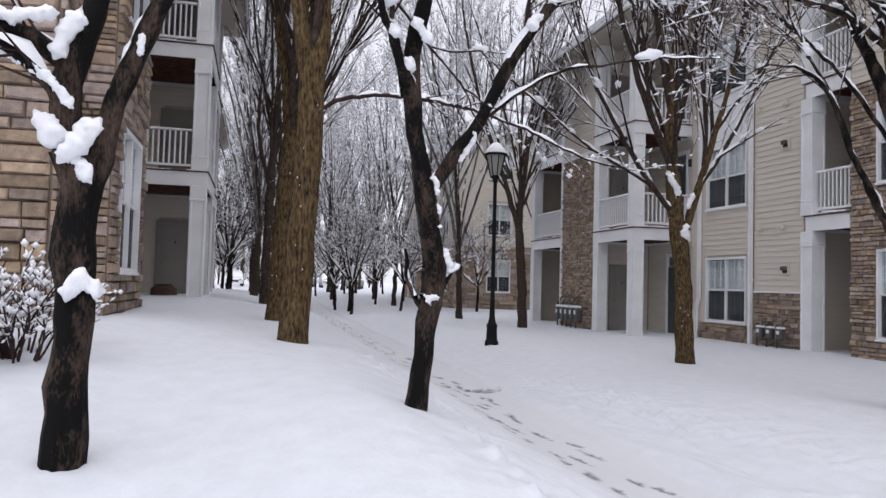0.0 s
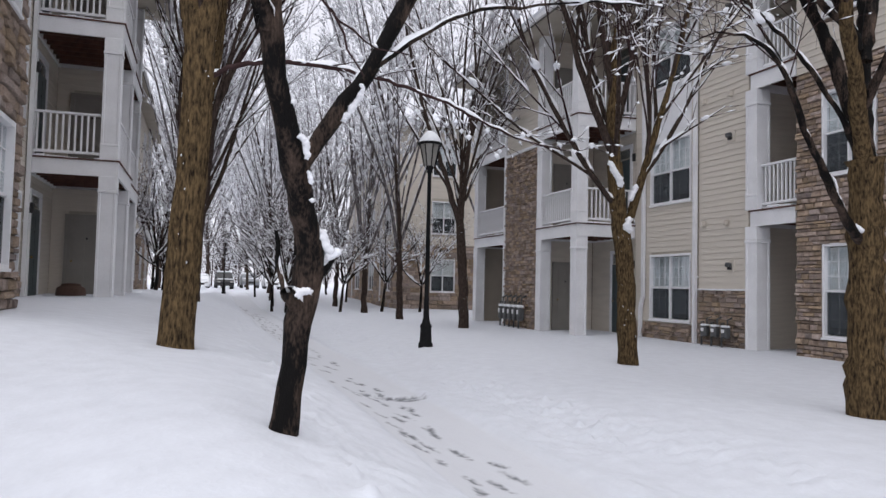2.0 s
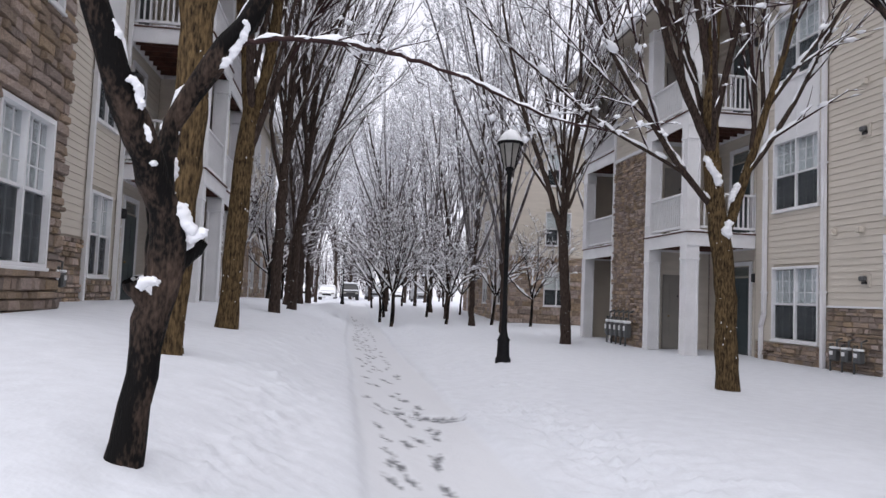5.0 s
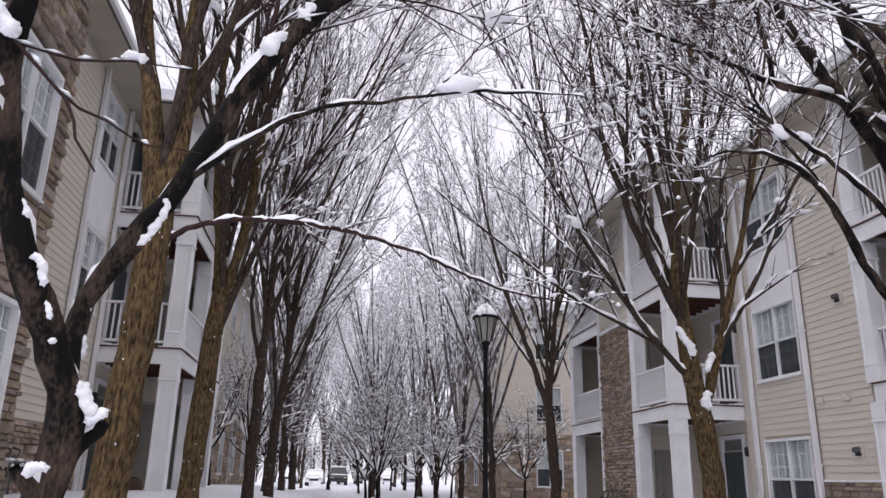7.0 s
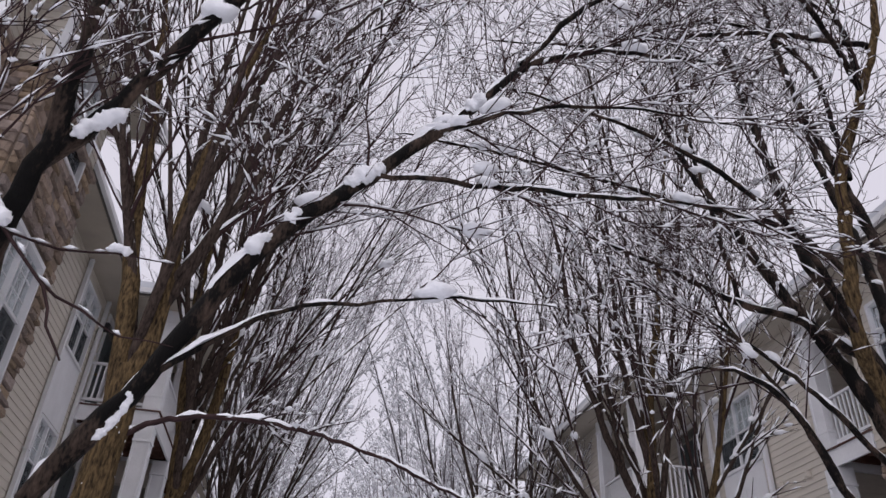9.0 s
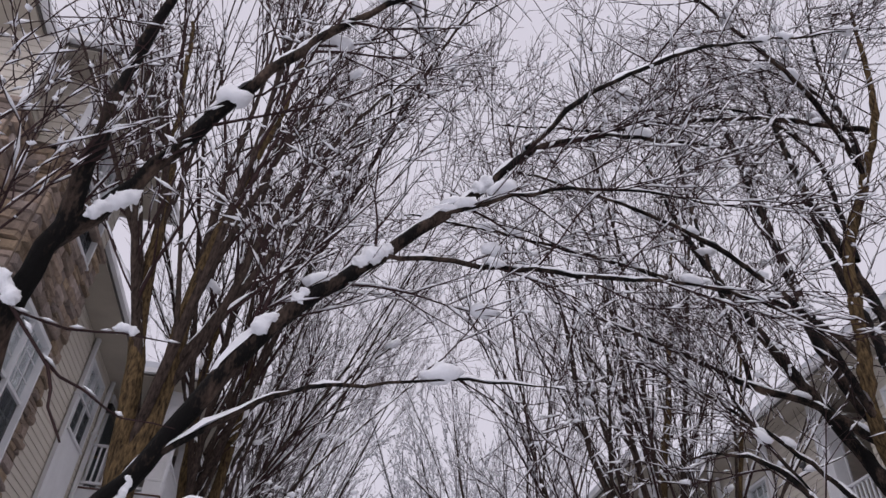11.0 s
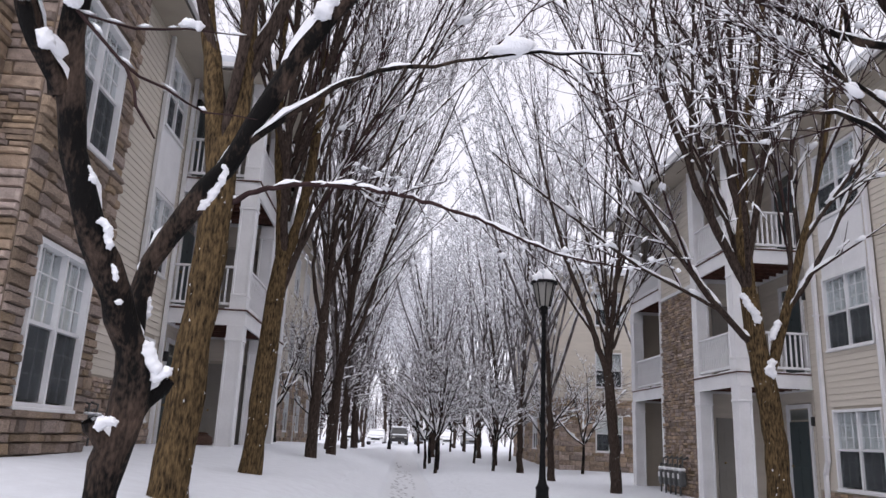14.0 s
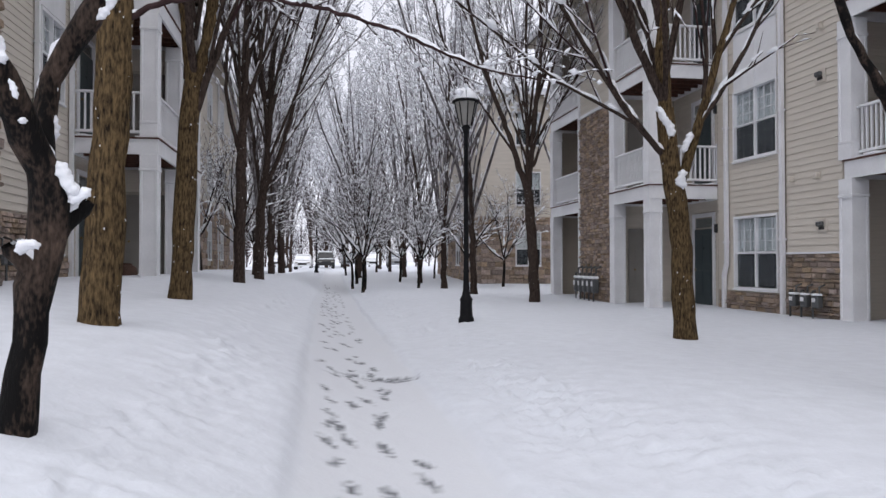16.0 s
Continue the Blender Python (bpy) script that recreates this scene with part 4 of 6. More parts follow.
def crown_on(g, q, qr, counts, reach, fine=(0.0065, 0.0045), step=0.32):
    """Long straight ascending shoots on a limb, twigs on those, sprigs on the twigs."""
    def sprigs(p, pr):
        g.offshoots(p, pr, 0.15, counts[2], 34, 0.6, 0.75, 0.12, 0.03, step, None, 0.25, fine[1])

    def twigs(p, pr):
        g.offshoots(p, pr, 0.15, counts[1], 26, 1.35, 0.6, 0.07, 0.04, 0.42, sprigs, 0.25, fine[0])

    g.offshoots(q, qr, 0.12, counts[0], 19, reach, 0.6, 0.035, 0.012, 0.45, twigs, 0.1, fine[0] * 1.5)


def vase_tree(seed, fork, height, r, limbs, mat, lean=(0, 0), counts=(9, 7, 3), angle=18.0, snow=1.2, label="bare tree with steep fanning limbs dusted with snow", fine=(0.0065, 0.0045), keep=0.6, far=False):
    """An upright street tree: one trunk that parts low into a fan of many steep straight limbs."""
    g = Growth(seed)
    t = thing("tree", label, "tree")
    n = 12
    pts = [np.array((lean[0] * k / n + 0.02 * g.r.normal(), lean[1] * k / n + 0.02 * g.r.normal(), fork * k / n - 0.25 * (k == 0))) for k in range(n + 1)]
    rad = [r * (1.35 if k == 0 else 1.1 if k == 1 else 1 - 0.12 * k / n) for k in range(n + 1)]
    g.chains.append((np.array(pts), np.array(rad)))
    lead, lead_r = g.chain(pts[-1], (0, 0, 1), r * 0.72, 0.012, (height - fork) * 0.95, 0.4, 0.03, 0.01)
    crown_on(g, lead, lead_r, counts, (height - fork) * 0.34, fine, 0.6 if far else 0.32)
    for k in range(limbs):
        az = 2 * math.pi * (k * 0.618 + g.r.uniform(-0.06, 0.06))
        a = radians(angle * g.r.uniform(0.45, 1.35))
        d = (math.sin(a) * math.cos(az), math.sin(a) * math.sin(az), math.cos(a))
        start = lead[int(0.3 * (k / limbs) ** 1.3 * (len(lead) - 1))] if k > 1 else pts[-1 - k]
        q, qr = g.chain(start, d, r * (0.55 if k < 3 else g.r.uniform(0.24, 0.42)), 0.011, (height - fork) * g.r.uniform(0.8, 1.02) * (1 - 0.3 * k / limbs), 0.5, 0.03, 0.0)
        crown_on(g, q, qr, counts, (height - fork) * 0.36, fine, 0.6 if far else 0.32)
    # far trees take the paler materials that carry painted haze besides snow
    g.build(t, mat, HAZYTWIG if far else HALFRIMED, snow=snow, clump=min(1, 0.25 + 0.1 * snow), blob=0.6 + 0.15 * snow, stem=r * 0.6, bough_mat=HAZYBARK if far else BARK, keep=keep, **(dict(least=0.035, gap=0.22, clot=3.0) if far else dict(clot=1.3)))
    return t


def through_points(g, p, radii):
    """A limb bent smoothly through given places, a little lumpy."""
    fine, fr = [], []
    for i in range(len(p) - 1):
        a, b, c, d = p[max(i - 1, 0)], p[i], p[i + 1], p[min(i + 2, len(p) - 1)]
        n = max(2, int(np.linalg.norm(c - b) / 0.22))
        for k in range(n):
            s = k / n
            fine.append(0.5 * ((2 * b) + (c - a) * s + (2 * a - 5 * b + 4 * c - d) * s * s + (3 * b - a - 3 * c + d) * s ** 3))
            fr.append(radii[i] + (radii[i + 1] - radii[i]) * s)
    fine.append(p[-1])
    fr.append(radii[-1])
    return np.array(fine) + g.r.normal(0, 0.008, (len(fine), 3)), np.array(fr) * (1 + g.r.normal(0, 0.03, len(fr)))


def fan_tree(seed, label, trunk, radius, stems, mat, counts=(9, 7, 3), extra=5, angle=16.0, snow=1.4, height=14.0, keep=0.6, lumps=0, lump=0.06, twig=None):
    """A tree whose trunk and main stems run through known places, with further limbs fanning from the fork."""
    g = Growth(seed)
    t = thing("tree", label, "tree")
    o = np.array(trunk[0], float)
    t.matrix_basis = Matrix.Translation(o)
    p = np.array(trunk, float) - o
    p = np.concatenate((p[:1] - (0, 0, 0.3), p[:1] + 0.15 * (p[1:2] - p[:1]), p[1:]))
    g.chains.append(through_points(g, p, [radius * 1.4, radius * 1.06] + list(np.linspace(radius, radius * 0.86, len(p) - 2))))
    for pts, r0, r1 in stems:
        q, qr = through_points(g, np.array(pts, float) - o, list(np.linspace(r0, r1, len(pts))))
        g.chains.append((q, qr))
        if len(pts) > 2 and r1 < 0.03:
            up = unit(q[-1] - q[-4])
            crown_on(g, list(q), list(qr), counts, 2.2 + 0.14 * height, (0.0065, 0.0045))
            if q[-1][2] < height * 0.75:
                e, er = g.chain(q[-1], up, r1, 0.01, height - q[-1][2], 0.45, 0.035, 0.015)
                crown_on(g, e, er, counts, 0.3 * height, (0.0065, 0.0045))
    for k in range(extra):
        az = 2 * math.pi * (k * 0.618 + g.r.uniform(-0.06, 0.06)) + seed
        a = radians(angle * g.r.uniform(0.5, 1.4))
        d = (math.sin(a) * math.cos(az), math.sin(a) * math.sin(az), math.cos(a))
        q, qr = g.chain(p[-1] + np.array((0, 0, 0.25 * k)) * (0.2 if k < 2 else 1), d, radius * g.r.uniform(0.26, 0.42), 0.011, (height - p[-1][2]) * g.r.uniform(0.7, 1.0), 0.5, 0.03, 0.0)
        crown_on(g, q, qr, counts, 0.32 * height, (0.0065, 0.0045))
    g.build(t, mat, twig or TWIG, snow=snow, clump=0.35, blob=0.65, stem=radius * 0.5, bough_mat=BARK, keep=keep, clot=0.85, gap=0.1, lumps=lumps, lump=lump, flecks=70)
    return t


def small_tree(seed, height):
    """A young ornamental tree with low spreading snowy branches."""
    g = Growth(seed)
    t = thing("young_tree", "young ornamental tree with wide snow-laden twigs", "tree")
    pts, rad = g.chain((0, 0, -0.1), (g.r.normal(0, 0.12), g.r.normal(0, 0.12), 1), 0.075, 0.05, 1.3, 0.3, 0.05, 0.05)

    def twigs(q, qr):
        g.offshoots(q, qr, 0.15, 6, 38, 0.75, 0.7, 0.12, 0.02, 0.24, None, 0.2, 0.006)

    def mid(q, qr):
        g.offshoots(q, qr, 0.2, 8, 36, 1.5, 0.6, 0.09, 0.03, 0.3, twigs, 0.15, 0.007)

    for k in range(6):
        az = 2 * math.pi * (k + g.r.uniform(-0.3, 0.3)) / 6
        a = radians(g.r.uniform(12, 48))
        g.chain(pts[-1], (math.sin(a) * math.cos(az), math.sin(a) * math.sin(az), math.cos(a)), 0.04, 0.012, height * 0.6, 0.35, 0.07, 0.02)
        mid(*[list(v) for v in g.chains[-1]])
    g.build(t, WETBARK, TWIG, stem=0.05, thick=0.025, snow=3.2, clump=0.8, blob=1.1)
    return t


def crooked(name, label, seed, runs, mat, twig_len=0.9, per=7, snow=1.6, sub=4, fine_sub=0, lumps=0, lump=0.06, trunk=None):
    """A tree whose trunk and limbs run through given places; finer branches grow from those flagged."""
    g = Growth(seed)
    t = thing(name, label, "tree")
    o = np.array(runs[0][0][0], float)
    t.matrix_basis = Matrix.Translation(o)
    for pts, radii, shoots in runs:
        p = np.array(pts, float) - o
        fine, fr = [], []
        for i in range(len(p) - 1):
            a, b, c, d = p[max(i - 1, 0)], p[i], p[i + 1], p[min(i + 2, len(p) - 1)]
            n = max(2, int(np.linalg.norm(c - b) / 0.11))
            for k in range(n):
                s = k / n
                fine.append(0.5 * ((2 * b) + (c - a) * s + (2 * a - 5 * b + 4 * c - d) * s * s + (3 * b - a - 3 * c + d) * s ** 3))
                fr.append(radii[i] + (radii[i + 1] - radii[i]) * s)
        fine.append(p[-1])
        fr.append(radii[-1])
        fine = np.array(fine)
        fine += g.r.normal(0, 0.006, fine.shape)
        arc = np.arange(len(fr)) * 0.11
        lumpy = 1 + 0.07 * np.sin(arc * 9 + g.r.uniform(0, 6)) + 0.05 * np.sin(arc * 21 + g.r.uniform(0, 6)) + g.r.normal(0, 0.03, len(fr))
        g.chains.append((fine, np.array(fr) * lumpy))
        if shoots:
            def sprigs(q, qr):
                g.offshoots(q, qr, 0.2, fine_sub, 36, twig_len * 0.3, 0.75, 0.12, 0.02, 0.2, None, 0.1, 0.003)

            def twigs(q, qr):
                g.offshoots(q, qr, 0.2, sub, 38, twig_len * 0.5, 0.7, 0.12, 0.02, 0.2, sprigs if fine_sub else None, 0.1, 0.0035)
            g.offshoots(list(fine), [min(v, 0.018) for v in fr], shoots, per if shoots < 0.5 else max(4, per // 3), 42, twig_len, 0.5, 0.1, 0.02, 0.22, twigs, 0.1, 0.0045)
    g.build(t, trunk or mat, TWIG, bough_mat=mat, thick=0.014, snow=snow, big_sides=14, clump=0.22, blob=0.5, stem=0.105 if trunk else 0.07, keep=0.5, lumps=lumps, lump=lump)
    return t


def snow_stroke(tree, spine, r):
    """A crumbly bank of snow lying along a limb or in a fork."""
    o = Vector(tree.matrix_basis.translation)
    p = np.array(spine, float)
    seg = np.concatenate(([0], np.cumsum(np.linalg.norm(np.diff(p, axis=0), axis=1))))
    n = max(7, int(seg[-1] / (0.28 * r)) + 5)
    u = np.linspace(-0.6 * r, seg[-1] + 0.6 * r, n)
    c = np.stack([np.interp(u, seg, p[:, k]) for k in range(3)], 1)
    ends = np.clip(np.minimum(u - u[0], u[-1] - u) / (1.1 * r), 0.02, 1)
    d = unit(p[-1] - p[0])
    c[0] -= d * 0.6 * r
    c[-1] += d * 0.6 * r
    a = unit(np.cross(d, (0.2, 1, 0.1)))
    b = np.cross(d, a)
    k = 18
    verts, faces = [], []
    for i in range(n):
        for q in range(k):
            w = 2 * math.pi * q / k
            out = a * math.cos(w) + b * math.sin(w) * 0.85
            at = Vector(c[i] + out * r)
            lump = 1 + 0.75 * noise.noise(at * (0.55 / r)) + 0.4 * noise.noise(at * (1.3 / r)) + 0.34 * noise.noise(at * (3.0 / r))
            verts.append(tuple(c[i] + out * r * math.sqrt(ends[i]) * max(0.25, lump) - np.array(o)))
    for i in range(n - 1):
        faces += [(i * k + q, i * k + (q + 1) % k, (i + 1) * k + (q + 1) % k, (i + 1) * k + q) for q in range(k)]
    faces += [tuple(range(k)), tuple(range((n - 1) * k, n * k))]
    raw("snow_bank", verts, faces, CLING, tree, "snow caught in the forks", smooth=True)


mid = crooked("crooked_tree", "crooked dark wet tree with forked leaning trunk and snowy knot", 21, [
    ([(1.04, 4.83, 0.50), (1.08, 4.85, 0.90), (1.12, 4.86, 1.25), (1.17, 4.88, 1.50), (1.14, 4.83, 1.72), (1.09, 4.74, 1.91), (1.05, 4.67, 2.03), (0.99, 4.58, 2.22), (0.93, 4.51, 2.44), (0.88, 4.46, 2.75), (0.90, 4.40, 3.04), (0.97, 4.32, 3.36), (0.99, 4.26, 3.66), (1.01, 4.15, 4.14), (1.12, 4.00, 4.62), (1.27, 3.80, 5.17)], [0.084, 0.07, 0.067, 0.078, 0.0695, 0.0648, 0.0614, 0.0579, 0.0551, 0.0522, 0.0492, 0.0463, 0.0399, 0.0315, 0.0236, 0.0087], 0.62),
    ([(1.14, 4.87, 1.60), (1.12, 4.93, 1.87), (1.13, 4.98, 2.10), (1.28, 4.95, 2.36), (1.47, 4.92, 2.64), (1.59, 4.90, 2.88), (1.71, 4.88, 3.12), (1.96, 4.86, 3.49), (2.33, 4.87, 3.89), (2.62, 4.86, 4.21), (2.87, 4.86, 4.47), (3.18, 4.81, 4.86), (3.54, 4.82, 5.08), (3.98, 4.85, 5.23), (4.87, 4.98, 5.46)], [0.05, 0.0473, 0.0457, 0.0459, 0.045, 0.0443, 0.0453, 0.044, 0.0408, 0.0346, 0.0288, 0.0228, 0.0177, 0.0129, 0.0042], 0.3),
    ([(1.18, 4.88, 1.47), (1.24, 4.92, 1.53), (1.28, 4.94, 1.60)], [0.06, 0.045, 0.03], 0),
    ([(1.13, 4.86, 1.28), (1.07, 4.82, 1.36), (1.04, 4.80, 1.42)], [0.05, 0.042, 0.032], 0),
    ([(1.12, 4.84, 1.28), (1.07, 5.02, 1.42), (1.03, 5.12, 1.56), (1.02, 5.13, 1.74)], [0.024, 0.022, 0.018, 0.0119], 0),
    ([(0.95, 4.34, 3.28), (1.08, 4.33, 3.47), (1.26, 4.28, 3.76), (1.51, 4.20, 4.18), (1.71, 4.14, 4.47), (1.92, 4.08, 4.72), (2.27, 4.01, 5.05), (2.77, 3.93, 5.46)], [0.0403, 0.0379, 0.0344, 0.0297, 0.0256, 0.0209, 0.0148, 0.0056], 0.3),
    ([(0.85, 4.48, 2.66), (0.75, 4.36, 2.96), (0.68, 4.21, 3.28), (0.58, 4.01, 3.80)], [0.0206, 0.0184, 0.0143, 0.0069], 0.3),
    ([(1.50, 4.91, 2.66), (1.80, 4.86, 2.90), (2.00, 4.84, 3.02), (2.34, 4.84, 3.10), (2.83, 4.84, 3.20), (3.37, 4.92, 3.28)], [0.0141, 0.0129, 0.011, 0.0091, 0.0063, 0.0027], 0.5),
    ([(2.35, 4.85, 3.89), (2.89, 4.88, 3.95), (3.47, 4.92, 4.02), (4.20, 4.96, 4.12), (4.90, 5.04, 4.08), (5.29, 5.13, 3.92)], [0.0153, 0.0144, 0.0126, 0.0108, 0.0075, 0.0034], 0.12),
    ([(2.63, 4.86, 4.24), (3.17, 4.74, 4.44), (3.79, 4.70, 4.56), (4.57, 4.76, 4.62)], [0.0148, 0.0112, 0.0079, 0.0039], 0.15),
    ([(0.87, 4.45, 2.66), (0.83, 4.38, 2.76), (0.77, 4.33, 2.88), (0.72, 4.29, 2.99), (0.66, 4.24, 3.09), (0.59, 4.16, 3.28)], [0.0422, 0.0372, 0.0314, 0.0275, 0.0218, 0.009], 0),
    ([(0.58, 4.28, 3.36), (0.82, 4.30, 3.09), (0.98, 4.30, 2.89), (1.16, 4.30, 2.71), (1.24, 4.29, 2.54), (1.31, 4.27, 2.42)], [0.0115, 0.011, 0.0095, 0.008, 0.006, 0.004], 0),
    ([(1.14, 4.31, 2.72), (1.27, 4.44, 2.69), (1.42, 4.49, 2.64), (1.63, 4.52, 2.63)], [0.0075, 0.0065, 0.0047, 0.0028], 0),
    ([(0.96, 4.32, 2.93), (1.13, 4.43, 2.94), (1.32, 4.47, 2.98), (1.52, 4.53, 3.00)], [0.0074, 0.0064, 0.0055, 0.0027], 0),
    ([(3.17, 4.81, 4.86), (3.48, 4.63, 5.23), (3.82, 4.56, 5.51), (4.34, 4.56, 5.93), (4.94, 4.56, 6.23), (5.99, 4.56, 6.72)], [0.0198, 0.0172, 0.0154, 0.0126, 0.0091, 0.0035], 0.15),
    ([(1.77, 4.86, 3.22), (1.81, 4.93, 3.58), (1.79, 4.95, 4.07), (1.89, 4.94, 4.56)], [0.0144, 0.0114, 0.0083, 0.004], 0.15),
], WETBARK, 1.1, 14, 1.3, 6, 2, 30, 0.06)
snow_stroke(mid, [(0.97, 4.52, 2.39), (1.00, 4.53, 2.35), (1.01, 4.54, 2.31)], 0.02)
snow_stroke(mid, [(1.06, 4.56, 2.18), (1.09, 4.57, 2.13), (1.10, 4.58, 2.07)], 0.016)
snow_stroke(mid, [(1.11, 4.61, 2.01), (1.13, 4.62, 1.95)], 0.011)
snow_stroke(mid, [(1.14, 4.95, 1.95), (1.15, 4.96, 1.91), (1.15, 4.97, 1.86)], 0.018)
snow_stroke(mid, [(1.21, 4.82, 1.73), (1.24, 4.83, 1.66), (1.27, 4.84, 1.61)], 0.028)
snow_stroke(mid, [(1.25, 4.84, 1.59), (1.29, 4.84, 1.61), (1.32, 4.83, 1.63)], 0.02)
snow_stroke(mid, [(1.23, 4.95, 2.26), (1.29, 4.93, 2.34), (1.36, 4.92, 2.39), (1.41, 4.91, 2.47), (1.43, 4.89, 2.55)], 0.017)
snow_stroke(mid, [(1.15, 4.96, 2.08), (1.14, 4.96, 2.04)], 0.012)
for spine, size in (([(0.72, 4.26, 3.01), (0.77, 4.27, 2.96)], 0.03), ([(0.82, 4.31, 2.83), (0.87, 4.32, 2.79)], 0.03), ([(0.86, 4.27, 3.07), (0.93, 4.28, 2.98), (0.96, 4.27, 2.94)], 0.03),
                    ([(1.29, 4.47, 3.00), (1.37, 4.47, 3.00)], 0.024), ([(1.07, 4.28, 3.42), (1.15, 4.28, 3.51), (1.23, 4.28, 3.58)], 0.035), ([(1.78, 4.83, 3.30), (1.87, 4.82, 3.39)], 0.035),
                    ([(1.94, 4.83, 3.51), (2.00, 4.83, 3.57)], 0.03), ([(2.21, 4.83, 3.80), (2.31, 4.84, 3.88), (2.39, 4.86, 3.95)], 0.04), ([(2.85, 4.83, 4.47), (2.92, 4.81, 4.56)], 0.045)):
    snow_stroke(mid, spine, size)
snow_stroke(mid, [(1.09, 4.75, 1.39), (1.12, 4.75, 1.41), (1.16, 4.75, 1.41)], 0.022)
snow_stroke(mid, [(1.13, 4.65, 1.87), (1.15, 4.65, 1.87)], 0.012)

front = crooked("dark_forked_tree", "black wet forked tree with thick snow in its crotches", 33, [
    ([(-0.93, 4.19, 0.3), (-0.92, 4.2, 0.8), (-0.9, 4.2, 1.28), (-0.92, 4.2, 1.7), (-0.9, 4.2, 1.95), (-0.96, 4.18, 2.15)], [0.115, 0.098, 0.09, 0.1, 0.115, 0.095], 0),
    ([(-0.95, 4.19, 2.08), (-0.99, 4.18, 2.35), (-0.95, 4.19, 2.65), (-0.86, 4.21, 2.98), (-0.8, 4.2, 3.4), (-0.7, 4.1, 4.2)], [0.095, 0.08, 0.07, 0.06, 0.045, 0.02], 0.5),
    ([(-0.91, 4.2, 1.94), (-0.83, 4.21, 2.1), (-0.76, 4.23, 2.42), (-0.62, 4.24, 2.81), (-0.52, 4.25, 3.05), (-0.3, 4.3, 3.6), (0.0, 4.3, 4.3)], [0.085, 0.07, 0.06, 0.05, 0.045, 0.03, 0.015], 0.5),
    ([(-0.95, 4.18, 2.2), (-1.04, 4.12, 2.44), (-1.2, 4.02, 2.58), (-1.5, 3.9, 2.74)], [0.045, 0.035, 0.028, 0.012], 0.3),
    ([(-1.0, 4.18, 2.6), (-1.15, 4.1, 2.7), (-1.45, 4.0, 2.76)], [0.05, 0.04, 0.02], 0.3),
], WETBARK, 0.8, 6, 1.4)
snow_stroke(front, [(-1.09, 4.10, 2.29), (-1.04, 4.10, 2.24), (-0.99, 4.10, 2.15)], 0.062)
snow_stroke(front, [(-0.82, 4.09, 2.28), (-0.90, 4.09, 2.19), (-0.97, 4.09, 2.08)], 0.055)
snow_stroke(front, [(-0.95, 4.09, 2.14), (-0.88, 4.09, 2.06), (-0.84, 4.09, 1.98)], 0.036)
snow_stroke(front, [(-0.93, 4.09, 2.83), (-0.98, 4.09, 2.72), (-1.02, 4.09, 2.61)], 0.05)
snow_stroke(front, [(-1.27, 4.05, 2.61), (-1.14, 4.05, 2.54), (-1.02, 4.05, 2.46), (-0.93, 4.05, 2.34)], 0.024)
snow_stroke(front, [(-1.34, 4.02, 2.78), (-1.19, 4.02, 2.77), (-1.02, 4.02, 2.80)], 0.034)
snow_stroke(front, [(-0.93, 4.08, 1.42), (-0.84, 4.08, 1.48), (-0.76, 4.08, 1.42)], 0.046)
snow_stroke(front, [(-0.63, 4.17, 2.78), (-0.64, 4.17, 2.67)], 0.017)

# the tall tree with the long arching branch
big = fan_tree(5, "tall mossy-barked tree parting into two straight stems dusted with snow",
    [(0.41, 8.3, 0.78), (0.46, 8.3, 1.66), (0.49, 8.3, 2.41), (0.52, 8.3, 3.19), (0.51, 8.3, 4.0)], 0.15, [
    ([(0.49, 8.3, 3.7), (0.39, 8.3, 4.3), (0.29, 8.33, 4.89), (0.1, 8.37, 5.82), (0.03, 8.4, 6.61), (-0.1, 8.43, 7.49), (-0.37, 8.47, 9.02), (-0.6, 8.5, 10.4)], 0.105, 0.025),
    ([(0.53, 8.3, 3.7), (0.62, 8.3, 4.15), (0.6, 8.37, 4.97), (0.6, 8.43, 5.97), (0.69, 8.5, 7.02), (0.79, 8.57, 8.05), (0.96, 8.63, 9.4), (1.0, 8.7, 11.0)], 0.115, 0.022),
    ([(0.04, 8.38, 6.5), (-0.21, 8.25, 7.7), (-0.5, 8.1, 8.42), (-0.9, 8.0, 9.4)], 0.045, 0.015),
    ([(0.6, 8.43, 5.9), (0.5, 8.57, 7.48), (0.51, 8.83, 9.02), (0.49, 9.0, 10.8)], 0.06, 0.015),
    ([(0.6, 8.37, 4.9), (0.93, 8.4, 5.58), (1.09, 8.5, 6.68), (1.5, 8.6, 8.07), (2.06, 8.7, 9.44), (2.7, 8.8, 10.6)], 0.06, 0.015),
], MOSSY, (8, 7, 3), 2, 12, 1.4, 12.5, 0.65, 40, 0.075)
g = Growth(41)
q, qr = [np.array(p) for p in ((0.45, 8.3, 3.3), (0.85, 8.3, 3.55), (1.2, 8.2, 3.6), (1.7, 8.05, 3.56), (2.3, 7.95, 3.46), (2.8, 7.8, 3.28), (3.2, 7.7, 3.08), (3.7, 7.6, 2.88), (4.3, 7.5, 2.8))], [0.03, 0.026, 0.024, 0.022, 0.019, 0.016, 0.013, 0.009, 0.004]
fine = np.concatenate([q[i] + (q[i + 1] - q[i]) * np.linspace(0, 1, 6, endpoint=False)[:, None] for i in range(len(q) - 1)])
g.chains.append((fine + g.r.normal(0, 0.006, fine.shape), np.interp(np.arange(len(fine)) / 6, range(len(qr)), qr)))
